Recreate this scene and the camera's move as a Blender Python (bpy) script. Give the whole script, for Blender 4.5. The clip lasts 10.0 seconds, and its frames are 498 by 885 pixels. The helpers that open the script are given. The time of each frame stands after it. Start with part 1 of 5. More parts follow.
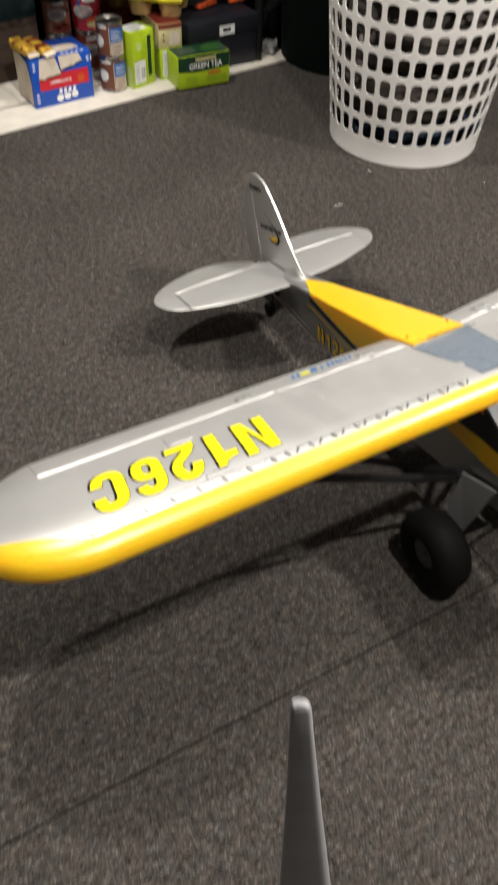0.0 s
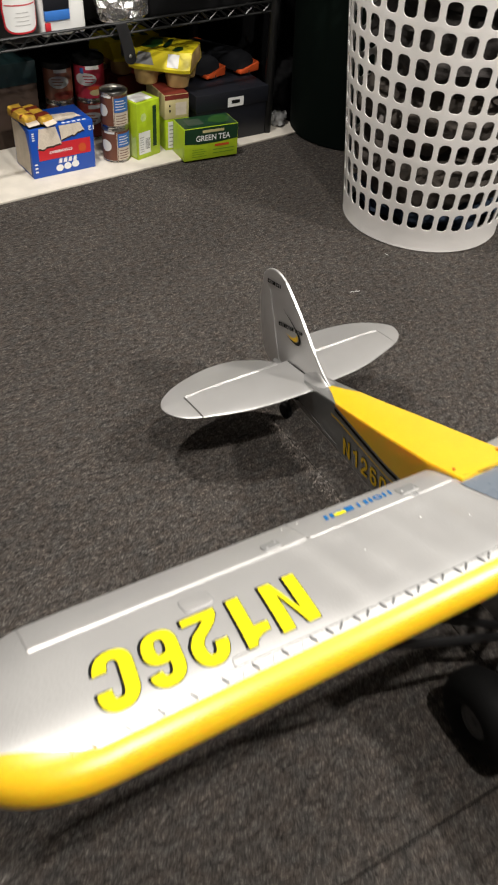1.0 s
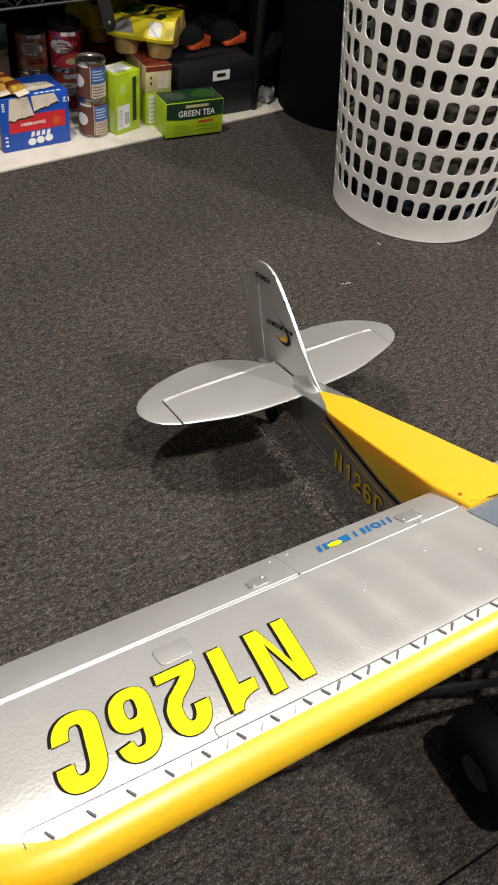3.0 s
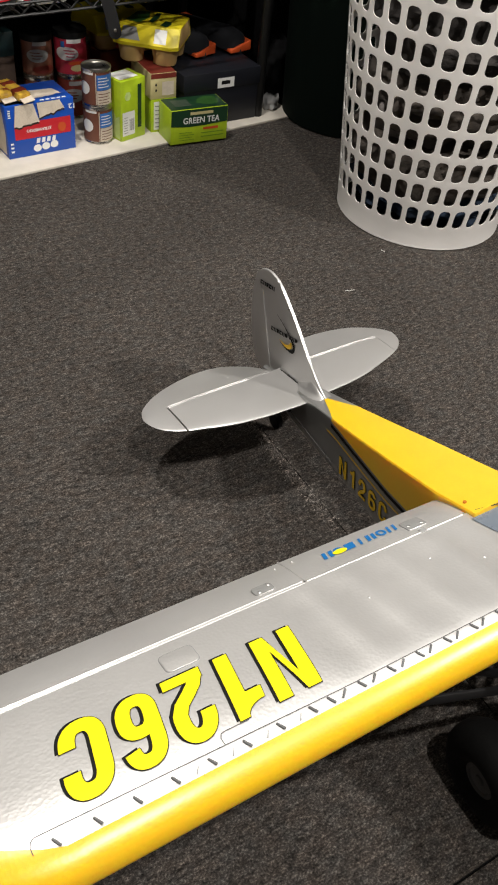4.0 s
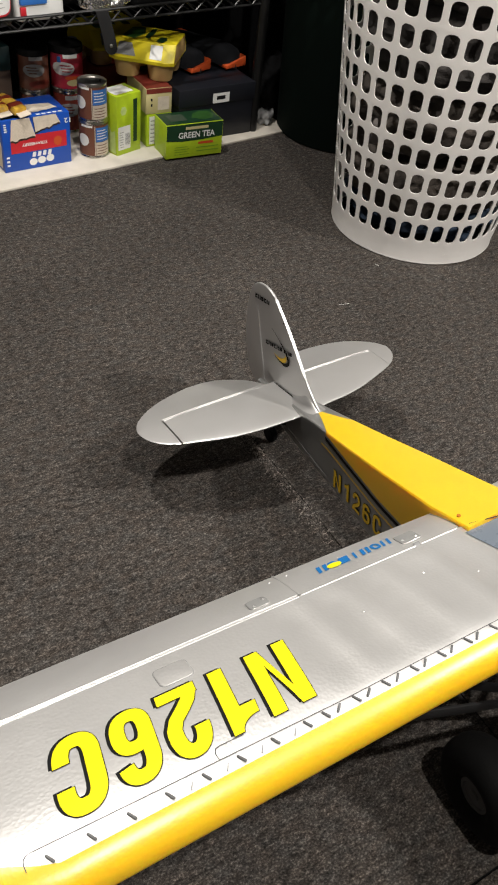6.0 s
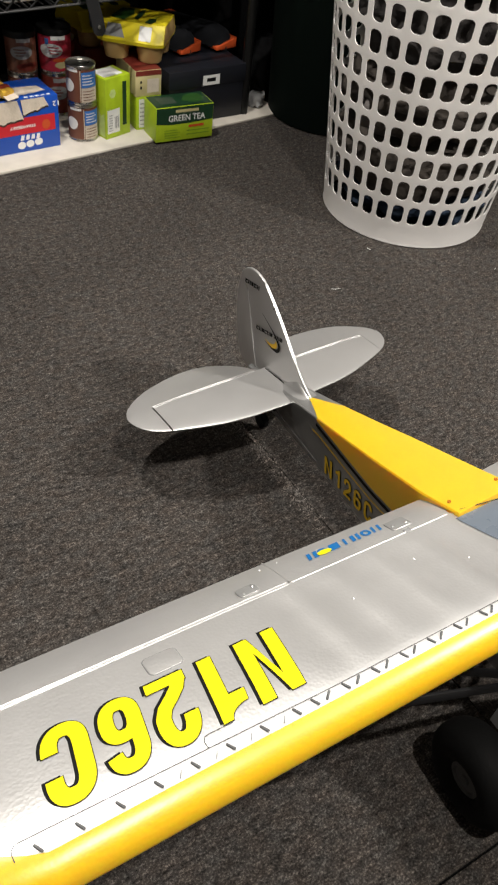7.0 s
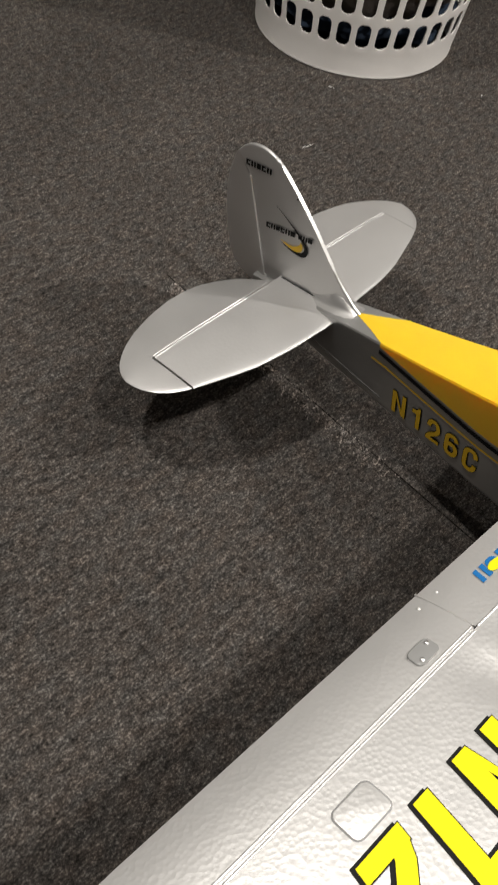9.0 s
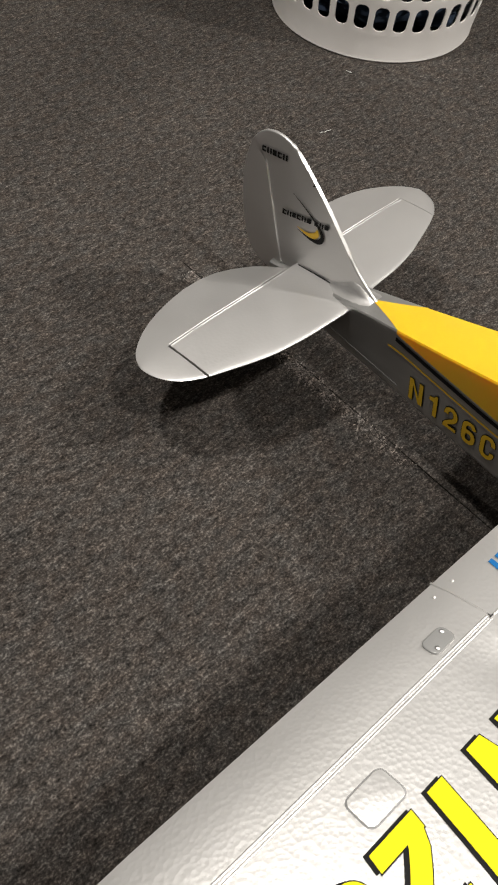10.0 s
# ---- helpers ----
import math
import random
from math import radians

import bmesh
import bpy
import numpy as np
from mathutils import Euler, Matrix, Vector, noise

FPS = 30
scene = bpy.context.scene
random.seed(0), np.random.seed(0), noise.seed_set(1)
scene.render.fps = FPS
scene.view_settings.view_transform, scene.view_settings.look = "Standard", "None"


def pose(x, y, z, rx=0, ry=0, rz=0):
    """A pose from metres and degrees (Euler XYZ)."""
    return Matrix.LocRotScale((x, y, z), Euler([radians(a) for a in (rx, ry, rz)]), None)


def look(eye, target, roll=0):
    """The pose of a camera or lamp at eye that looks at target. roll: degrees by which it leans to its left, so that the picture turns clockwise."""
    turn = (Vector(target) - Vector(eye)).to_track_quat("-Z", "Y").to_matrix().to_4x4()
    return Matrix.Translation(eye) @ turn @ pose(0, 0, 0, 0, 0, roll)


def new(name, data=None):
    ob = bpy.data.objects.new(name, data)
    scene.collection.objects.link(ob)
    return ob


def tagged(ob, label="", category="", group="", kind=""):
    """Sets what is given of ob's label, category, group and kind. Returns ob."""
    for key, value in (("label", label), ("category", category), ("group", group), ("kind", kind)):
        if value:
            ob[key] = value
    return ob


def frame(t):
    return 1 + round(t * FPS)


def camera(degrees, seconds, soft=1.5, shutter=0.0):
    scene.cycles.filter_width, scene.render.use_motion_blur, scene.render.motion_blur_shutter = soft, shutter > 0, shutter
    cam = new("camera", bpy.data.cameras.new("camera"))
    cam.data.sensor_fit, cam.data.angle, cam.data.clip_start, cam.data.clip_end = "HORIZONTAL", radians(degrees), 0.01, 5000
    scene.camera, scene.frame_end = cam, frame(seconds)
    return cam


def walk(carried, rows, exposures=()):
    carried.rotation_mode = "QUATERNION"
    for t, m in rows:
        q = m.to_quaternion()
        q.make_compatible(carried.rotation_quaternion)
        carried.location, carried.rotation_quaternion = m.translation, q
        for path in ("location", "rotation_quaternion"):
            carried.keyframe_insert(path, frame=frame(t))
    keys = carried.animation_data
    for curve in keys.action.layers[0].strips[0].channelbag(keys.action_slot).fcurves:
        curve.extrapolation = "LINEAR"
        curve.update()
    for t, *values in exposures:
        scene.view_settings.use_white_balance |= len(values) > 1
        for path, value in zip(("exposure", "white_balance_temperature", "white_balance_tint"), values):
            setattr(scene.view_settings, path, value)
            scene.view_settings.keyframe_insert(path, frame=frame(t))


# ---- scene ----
cam = camera(34.1, 10.0, soft=2.0, shutter=0.8)
PATH = [
    (0, (0.174, 0.068, 0.923), (0.118, 1.454, -0.518), 2.5),
    (0.5, (0.15, 0.129, 0.934), (0.098, 1.582, -0.439), 3.1),
    (1, (0.114, 0.242, 0.903), (0.088, 1.708, -0.458), 4.5),
    (1.5, (0.101, 0.325, 0.873), (0.113, 1.774, -0.506), 6.3),
    (2, (0.102, 0.344, 0.865), (0.139, 1.775, -0.532), 7.0),
    (3.5, (0.097, 0.342, 0.869), (0.131, 1.776, -0.524), 7.2),
    (4, (0.095, 0.342, 0.871), (0.126, 1.781, -0.517), 7.2),
    (4.5, (0.095, 0.34, 0.872), (0.125, 1.785, -0.51), 7.2),
    (5, (0.095, 0.338, 0.876), (0.124, 1.792, -0.497), 7.1),
    (5.5, (0.094, 0.34, 0.875), (0.127, 1.801, -0.49), 7.3),
    (7, (0.1, 0.347, 0.872), (0.158, 1.783, -0.519), 7.7),
    (7.5, (0.104, 0.361, 0.872), (0.159, 1.722, -0.593), 7.4),
    (8, (0.044, 0.449, 0.858), (0.107, 1.74, -0.668), 5.4),
    (8.1, (-0.002, 0.487, 0.841), (0.12, 1.751, -0.705), 6.4),
    (8.5, (-0.05, 0.572, 0.77), (0.233, 1.777, -0.801), 8.5),
    (9, (-0.063, 0.626, 0.74), (0.292, 1.757, -0.871), 10.3),
    (9.5, (-0.059, 0.628, 0.737), (0.27, 1.743, -0.891), 9.4),
    (10, (-0.06, 0.626, 0.74), (0.247, 1.74, -0.893), 8.6),
]
walk(cam, [(t, look(eye, target, roll)) for t, eye, target, roll in PATH],
     exposures=[(0, -0.06), (1, -0.12), (2, -0.27), (4.5, -0.28), (7.5, -0.26), (8, -0.44), (8.5, -0.50), (9.2, -0.40), (10, -0.36)])

# ---- world and lamps ----
world = bpy.data.worlds.new("world")
scene.world = world
world.use_nodes = True
world.node_tree.nodes["Background"].inputs[0].default_value = (0.9, 0.95, 1.0, 1)
world.node_tree.nodes["Background"].inputs[1].default_value = 0.0015


def hung_lamp(x, y, z, watts, size, tint, shape="AREA"):
    data = bpy.data.lights.new("hung_lamp", shape)
    data.energy, data.color = watts, tint
    if shape == "AREA":
        data.shape, data.size = "DISK", size
    else:
        data.shadow_soft_size = size / 2
    new("hung_lamp", data).matrix_world = pose(x, y, z)


WARM = (1.0, 0.955, 0.89)
hung_lamp(0.64, 0.22, 2.36, 128, 0.06, WARM, "POINT")
hung_lamp(-0.46, 1.46, 2.06, 116, 0.09, WARM, "POINT")
hung_lamp(1.90, 1.00, 2.10, 182, 0.09, WARM, "POINT")
hung_lamp(0.92, 1.75, 2.30, 42, 0.09, WARM, "POINT")

# ---- materials ----


def mat(name, color, rough=0.5, metal=0.0, vary=0.0, vary_scale=20.0, bump=0.0, bump_scale=200.0, coat=0.0, spec=0.5, detail=4.0, second=None):
    m = bpy.data.materials.new(name)
    m.use_nodes = True
    nt = m.node_tree
    b = nt.nodes["Principled BSDF"]
    b.inputs["Base Color"].default_value = (*color, 1)
    b.inputs["Roughness"].default_value = rough
    b.inputs["Metallic"].default_value = metal
    b.inputs["Coat Weight"].default_value = coat
    b.inputs["Specular IOR Level"].default_value = spec
    co = nt.nodes.new("ShaderNodeTexCoord")
    if vary > 0:
        n = nt.nodes.new("ShaderNodeTexNoise")
        n.inputs["Scale"].default_value, n.inputs["Detail"].default_value = vary_scale, detail
        nt.links.new(co.outputs["Object"], n.inputs["Vector"])
        ramp = nt.nodes.new("ShaderNodeMix")
        ramp.data_type = "RGBA"
        dark = second or tuple(c * (1 - vary) for c in color)
        light = tuple(min(1, c * (1 + vary * 0.6)) for c in color)
        ramp.inputs["A"].default_value, ramp.inputs["B"].default_value = (*dark, 1), (*light, 1)
        nt.links.new(n.outputs["Fac"], ramp.inputs["Factor"])
        nt.links.new(ramp.outputs["Result"], b.inputs["Base Color"])
        rr = nt.nodes.new("ShaderNodeMapRange")
        rr.inputs["To Min"].default_value, rr.inputs["To Max"].default_value = max(0.02, rough - 0.08), min(1, rough + 0.08)
        nt.links.new(n.outputs["Fac"], rr.inputs["Value"])
        nt.links.new(rr.outputs["Result"], b.inputs["Roughness"])
    if bump > 0:
        n = nt.nodes.new("ShaderNodeTexNoise")
        n.inputs["Scale"].default_value, n.inputs["Detail"].default_value = bump_scale, 3
        nt.links.new(co.outputs["Object"], n.inputs["Vector"])
        bp = nt.nodes.new("ShaderNodeBump")
        bp.inputs["Strength"].default_value, bp.inputs["Distance"].default_value = bump, 0.6 / bump_scale
        nt.links.new(n.outputs["Fac"], bp.inputs["Height"])
        nt.links.new(bp.outputs["Normal"], b.inputs["Normal"])
    return m


def carpet_material(name, lift=1.0):
    """Looped pile: short fibres that run one way, in warm and cool greys, with worn streaks and broad patches."""
    m = bpy.data.materials.new(name)
    m.use_nodes = True
    nt = m.node_tree
    b = nt.nodes["Principled BSDF"]
    b.inputs["Roughness"].default_value = 1.0
    b.inputs["Specular IOR Level"].default_value = 0.1
    co = nt.nodes.new("ShaderNodeTexCoord")

    def mapped(stretch):
        mp = nt.nodes.new("ShaderNodeMapping")
        mp.vector_type = "TEXTURE"
        mp.inputs["Rotation"].default_value = (0, 0, radians(34))
        mp.inputs["Scale"].default_value = (stretch, 1.0, 1.0)
        nt.links.new(co.outputs["Object"], mp.inputs["Vector"])
        return mp.outputs["Vector"]

    def noise_tex(scale, detail, rough, src):
        n = nt.nodes.new("ShaderNodeTexNoise")
        n.inputs["Scale"].default_value, n.inputs["Detail"].default_value, n.inputs["Roughness"].default_value = scale, detail, rough
        nt.links.new(src, n.inputs["Vector"])
        return n.outputs["Fac"]

    def span(src, a, b, lo, hi):
        n = nt.nodes.new("ShaderNodeMapRange")
        n.inputs["From Min"].default_value, n.inputs["From Max"].default_value = a, b
        n.inputs["To Min"].default_value, n.inputs["To Max"].default_value = lo, hi
        nt.links.new(src, n.inputs["Value"])
        return n.outputs["Result"]

    def math_node(op, x, y):
        n = nt.nodes.new("ShaderNodeMath")
        n.operation = op
        nt.links.new(x, n.inputs[0])
        nt.links.new(y, n.inputs[1])
        return n.outputs["Value"]

    fine = noise_tex(450, 2, 0.7, mapped(1.15))
    tuft = noise_tex(260, 3, 0.7, mapped(1.7))
    fibre = math_node("ADD", span(fine, 0.28, 0.72, 0.352, 0.615), span(tuft, 0.2, 0.8, -0.125, 0.175))
    streak = noise_tex(125, 3, 0.65, mapped(1.9))
    patch = noise_tex(4.5, 3, 0.5, co.outputs["Object"])
    hue = noise_tex(60, 3, 0.6, mapped(1.5))
    cr = nt.nodes.new("ShaderNodeValToRGB")
    el = cr.color_ramp.elements
    el[0].position, el[0].color = 0.34, (0.011 * lift, 0.010 * lift, 0.0094 * lift, 1)
    el[1].position, el[1].color = 0.72, (0.21 * lift, 0.19 * lift, 0.175 * lift, 1)
    e = el.new(0.53)
    e.color = (0.0575 * lift, 0.0513 * lift, 0.0472 * lift, 1)
    nt.links.new(fibre, cr.inputs["Fac"])
    tint = nt.nodes.new("ShaderNodeMix")
    tint.data_type = "RGBA"
    tint.inputs["A"].default_value, tint.inputs["B"].default_value = (0.97, 1.0, 1.01, 1), (1.06, 0.995, 0.94, 1)
    nt.links.new(span(hue, 0.35, 0.65, 0, 1), tint.inputs["Factor"])
    strength = math_node("MULTIPLY", span(streak, 0.3, 0.7, 0.50, 1.52), span(patch, 0.3, 0.7, 0.88, 1.10))
    mul = nt.nodes.new("ShaderNodeMix")
    mul.data_type, mul.blend_type = "RGBA", "MULTIPLY"
    mul.inputs["Factor"].default_value = 1.0
    nt.links.new(cr.outputs["Color"], mul.inputs["A"])
    nt.links.new(tint.outputs["Result"], mul.inputs["B"])
    sc = nt.nodes.new("ShaderNodeVectorMath")
    sc.operation = "SCALE"
    nt.links.new(mul.outputs["Result"], sc.inputs[0])
    nt.links.new(strength, sc.inputs["Scale"])
    nt.links.new(sc.outputs["Vector"], b.inputs["Base Color"])
    bp = nt.nodes.new("ShaderNodeBump")
    bp.inputs["Strength"].default_value, bp.inputs["Distance"].default_value = 0.35, 0.002
    nt.links.new(fibre, bp.inputs["Height"])
    nt.links.new(bp.outputs["Normal"], b.inputs["Normal"])
    return m


def foam_paint(name, color, metal, rough, dimple=0.25):
    """Painted moulded foam: a fine pebbled skin with a faint sheen."""
    m = bpy.data.materials.new(name)
    m.use_nodes = True
    nt = m.node_tree
    b = nt.nodes["Principled BSDF"]
    b.inputs["Metallic"].default_value = metal
    co = nt.nodes.new("ShaderNodeTexCoord")
    v = nt.nodes.new("ShaderNodeTexVoronoi")
    v.feature = "SMOOTH_F1"
    v.inputs["Scale"].default_value, v.inputs["Smoothness"].default_value = 300, 0.35
    nt.links.new(co.outputs["Object"], v.inputs["Vector"])
    n = nt.nodes.new("ShaderNodeTexNoise")
    n.inputs["Scale"].default_value, n.inputs["Detail"].default_value = 14, 5
    nt.links.new(co.outputs["Object"], n.inputs["Vector"])
    mx = nt.nodes.new("ShaderNodeMix")
    mx.data_type = "RGBA"
    mx.inputs["A"].default_value = (*[c * 0.92 for c in color], 1)
    mx.inputs["B"].default_value = (*[min(1, c * 1.05) for c in color], 1)
    nt.links.new(n.outputs["Fac"], mx.inputs["Factor"])
    nt.links.new(mx.outputs["Result"], b.inputs["Base Color"])
    rr = nt.nodes.new("ShaderNodeMapRange")
    rr.inputs["To Min"].default_value, rr.inputs["To Max"].default_value = rough - 0.06, rough + 0.08
    nt.links.new(n.outputs["Fac"], rr.inputs["Value"])
    nt.links.new(rr.outputs["Result"], b.inputs["Roughness"])
    bp = nt.nodes.new("ShaderNodeBump")
    bp.inputs["Strength"].default_value, bp.inputs["Distance"].default_value = dimple, 0.0015
    nt.links.new(v.outputs["Distance"], bp.inputs["Height"])
    nt.links.new(bp.outputs["Normal"], b.inputs["Normal"])
    return m


CARPET = carpet_material("carpet_pile")
CARPET_EDGE = carpet_material("frayed_carpet_edge", 3.2)
SILVER = foam_paint("silver_paint", (0.70, 0.69, 0.678), 0.66, 0.385, 0.10)
SILVER_TAIL = foam_paint("smooth_silver_paint", (0.70, 0.69, 0.68), 0.76, 0.39, 0.05)
SILVER_FILM = foam_paint("gloss_silver_film", (0.52, 0.52, 0.51), 0.78, 0.30, 0.04)
YELLOW = foam_paint("yellow_paint", (1.0, 0.57, 0.015), 0.0, 0.30, 0.06)
glow_in = YELLOW.node_tree.nodes["Principled BSDF"].inputs
glow_in["Coat Weight"].default_value, glow_in["Coat Roughness"].default_value = 0.7, 0.34
glow_in["Subsurface Weight"].default_value = 0.45
glow_in["Subsurface Radius"].default_value = (1.0, 0.28, 0.03)
glow_in["Subsurface Scale"].default_value = 0.015
DECAL = mat("yellow_decal", (0.86, 0.76, 0.010), 0.55, spec=0.15)
DECAL_SIDE = mat("gold_decal", (0.90, 0.56, 0.02), 0.4)
BLACK_DECAL = mat("black_decal", (0.007, 0.007, 0.007), 0.6, spec=0.2)
BLUE_DECAL = mat("blue_decal", (0.01, 0.15, 0.42), 0.4)
SKY_PANEL = mat("tinted_panel", (0.16, 0.19, 0.23), 0.28, vary=0.12, vary_scale=30)
GREY_PLASTIC = mat("grey_plastic", (0.30, 0.30, 0.30), 0.45, vary=0.1, vary_scale=60)
HUB_GREY = mat("hub_plastic", (0.10, 0.10, 0.098), 0.45, vary=0.15, vary_scale=60)
TAPE_GREY = mat("tape_edge_grey", (0.09, 0.09, 0.09), 0.6, spec=0.2)
VG_PLASTIC = mat("dark_grey_plastic", (0.10, 0.10, 0.10), 0.4)
CLEAR_PLATE = mat("satin_plate", (0.40, 0.40, 0.395), 0.30, metal=0.4)
SCREW_STEEL = mat("screw_steel", (0.7, 0.7, 0.7), 0.3, metal=1.0)
RUBBER = mat("tyre_rubber", (0.008, 0.008, 0.008), 0.7, spec=0.15, vary=0.3, vary_scale=80, bump=0.2, bump_scale=300)
BLACK_PLASTIC = mat("black_plastic", (0.015, 0.015, 0.016), 0.4, vary=0.2, vary_scale=60)
BLACK_WIRE = mat("black_coated_wire", (0.005, 0.005, 0.005), 0.34)
WHITE_PLASTIC = mat("white_plastic", (0.90, 0.87, 0.84), 0.42, vary=0.05, vary_scale=12, bump=0.05, bump_scale=60)
BOARD = mat("white_board", (0.68, 0.63, 0.55), 0.6, vary=0.22, vary_scale=22, bump=0.1, bump_scale=120)
# The unseen walls and ceiling are coloured dark so that they bounce less light.
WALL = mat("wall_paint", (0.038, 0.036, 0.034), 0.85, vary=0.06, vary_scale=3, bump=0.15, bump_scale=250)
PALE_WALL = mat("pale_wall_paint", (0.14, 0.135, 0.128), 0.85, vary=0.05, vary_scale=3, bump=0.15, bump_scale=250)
NEAR_BLACK = mat("near_black", (0.006, 0.0062, 0.0062), 0.9, vary=0.2, vary_scale=4, spec=0.1)
CEILING = mat("ceiling_paint", (0.045, 0.043, 0.041), 0.9, bump=0.2, bump_scale=180)
DARK_GREEN = mat("dark_green_plastic", (0.0010, 0.0042, 0.0027), 0.75, vary=0.3, vary_scale=6, spec=0.12)
BLUE_CARD = mat("blue_card", (0.006, 0.07, 0.42), 0.4, vary=0.08, vary_scale=25)
RED_PRINT = mat("red_print", (0.55, 0.02, 0.03), 0.4)
WHITE_PRINT = mat("white_print", (0.80, 0.80, 0.78), 0.5)
TORN_CARD = mat("torn_card", (0.68, 0.59, 0.48), 0.85, vary=0.2, vary_scale=60, bump=0.4, bump_scale=200)
LIME_CARD = mat("lime_card", (0.44, 0.60, 0.02), 0.4, vary=0.22, vary_scale=55)
DEEP_GREEN = mat("deep_green_print", (0.010, 0.045, 0.018), 0.4, vary=0.2, vary_scale=25)
CREAM_CARD = mat("cream_card", (0.60, 0.52, 0.26), 0.5, vary=0.08, vary_scale=30)
MAROON_CARD = mat("maroon_card", (0.20, 0.03, 0.02), 0.45, vary=0.15, vary_scale=30)
NAVY_CARD = mat("navy_card", (0.009, 0.010, 0.015), 0.45, vary=0.2, vary_scale=18)
STEEL = mat("can_steel", (0.62, 0.60, 0.57), 0.28, metal=1.0, vary=0.1, vary_scale=40)
BROWN_LABEL = mat("brown_label", (0.17, 0.06, 0.035), 0.45, vary=0.3, vary_scale=40)
BLUE_LABEL = mat("blue_label", (0.035, 0.17, 0.55), 0.45, vary=0.15, vary_scale=60)
PALE_GREY = mat("pale_grey_print", (0.42, 0.41, 0.40), 0.5)
TAN_CUP = mat("tan_cup", (0.50, 0.33, 0.13), 0.35, vary=0.12, vary_scale=30)
YELLOW_CARD = mat("yellow_card", (0.80, 0.66, 0.02), 0.4, vary=0.12, vary_scale=40)
ORANGE_TRIM = mat("orange_trim", (0.55, 0.075, 0.012), 0.6)
SHOE_BLACK = mat("shoe_mesh", (0.016, 0.017, 0.020), 0.9, spec=0.1, bump=0.4, bump_scale=400)
FOIL = mat("crumpled_foil", (0.72, 0.71, 0.70), 0.25, metal=0.9, bump=0.8, bump_scale=60)
PALE_LIME = mat("pale_lime_print", (0.52, 0.66, 0.22), 0.45, vary=0.35, vary_scale=90)
LINE_GREEN = mat("line_green_print", (0.17, 0.32, 0.02), 0.4)
LID_GREY = mat("lid_print", (0.05, 0.075, 0.05), 0.4)
PRINT_LEAF = mat("leaf_green_print", (0.03, 0.10, 0.02), 0.4, vary=0.4, vary_scale=60)
DARK_TEAL = mat("dark_teal_plastic", (0.002, 0.014, 0.015), 0.5, vary=0.2, vary_scale=20)
BROWN_CARD = mat("brown_card", (0.035, 0.018, 0.010), 0.7, vary=0.25, vary_scale=25)
DARK_FABRIC = mat("black_fabric", (0.006, 0.006, 0.0065), 0.95, vary=0.3, vary_scale=30, bump=0.4, bump_scale=500, spec=0.1)
PINK_RED = mat("bright_red_label", (0.50, 0.03, 0.06), 0.4, vary=0.15, vary_scale=50)
WRAP_RED = mat("wrapper_red_brown", (0.20, 0.03, 0.015), 0.3, vary=0.5, vary_scale=90)
WRAP_YELLOW = mat("snack_wrapper", (0.75, 0.46, 0.05), 0.35, vary=0.7, vary_scale=75, second=(0.14, 0.03, 0.012))
CLOTH_DARK = mat("dark_laundry", (0.035, 0.030, 0.028), 0.95, vary=0.4, vary_scale=9, bump=0.5, bump_scale=250)
CLOTH_BROWN = mat("brown_laundry", (0.075, 0.062, 0.052), 0.95, vary=0.5, vary_scale=11, bump=0.5, bump_scale=250)
CLOTH_BLUE = mat("blue_laundry", (0.025, 0.042, 0.075), 0.95, vary=0.4, vary_scale=9, bump=0.5, bump_scale=250)
CLOTH_GREY = mat("grey_laundry", (0.20, 0.18, 0.17), 0.95, vary=0.4, vary_scale=12, bump=0.5, bump_scale=250)
AMBER = mat("amber_paint_edge", (0.50, 0.13, 0.006), 0.5)
STRAP = mat("strap_webbing", (0.014, 0.014, 0.015), 0.6, vary=0.3, vary_scale=60, bump=0.2, bump_scale=500)
ANTENNA_GREY = mat("aerial_plastic", (0.42, 0.42, 0.435), 0.5, vary=0.35, vary_scale=26)

# ---- mesh helpers ----


def finish(bm, material, smooth=30):
    """A mesh from a bmesh; faces keep their material index if material is a list."""
    mats = material if isinstance(material, (list, tuple)) else [material]
    me = bpy.data.meshes.new("mesh")
    bmesh.ops.recalc_face_normals(bm, faces=bm.faces)
    for f in bm.faces:
        f.smooth = smooth > 0
    bm.to_mesh(me)
    bm.free()
    for m in mats:
        me.materials.append(m)
    if smooth > 0:
        me.set_sharp_from_angle(angle=radians(smooth))
    return me


def part(name, bm, material, parent, label="", smooth=30):
    ob = new(name, finish(bm, material, smooth))
    ob.parent = parent
    if label:
        tagged(ob, label)
    return ob


def thing(name, bm, material, m, label, category, group="", smooth=30):
    ob = new(name, finish(bm, material, smooth))
    ob.matrix_world = m
    return tagged(ob, label, category, group)


def root(name, m, label, category, group=""):
    ob = new(name)
    ob.empty_display_size = 0.05
    ob.matrix_world = m
    return tagged(ob, label, category, group)


def box_bm(x0, x1, y0, y1, z0, z1, bevel=0.0, seg=2):
    bm = bmesh.new()
    bmesh.ops.create_cube(bm, size=1)
    for v in bm.verts:
        v.co = Vector((x0 + (v.co.x + 0.5) * (x1 - x0), y0 + (v.co.y + 0.5) * (y1 - y0), z0 + (v.co.z + 0.5) * (z1 - z0)))
    if bevel > 0:
        bmesh.ops.bevel(bm, geom=list(bm.edges), offset=bevel, segments=seg, affect="EDGES", profile=0.5)
    return bm


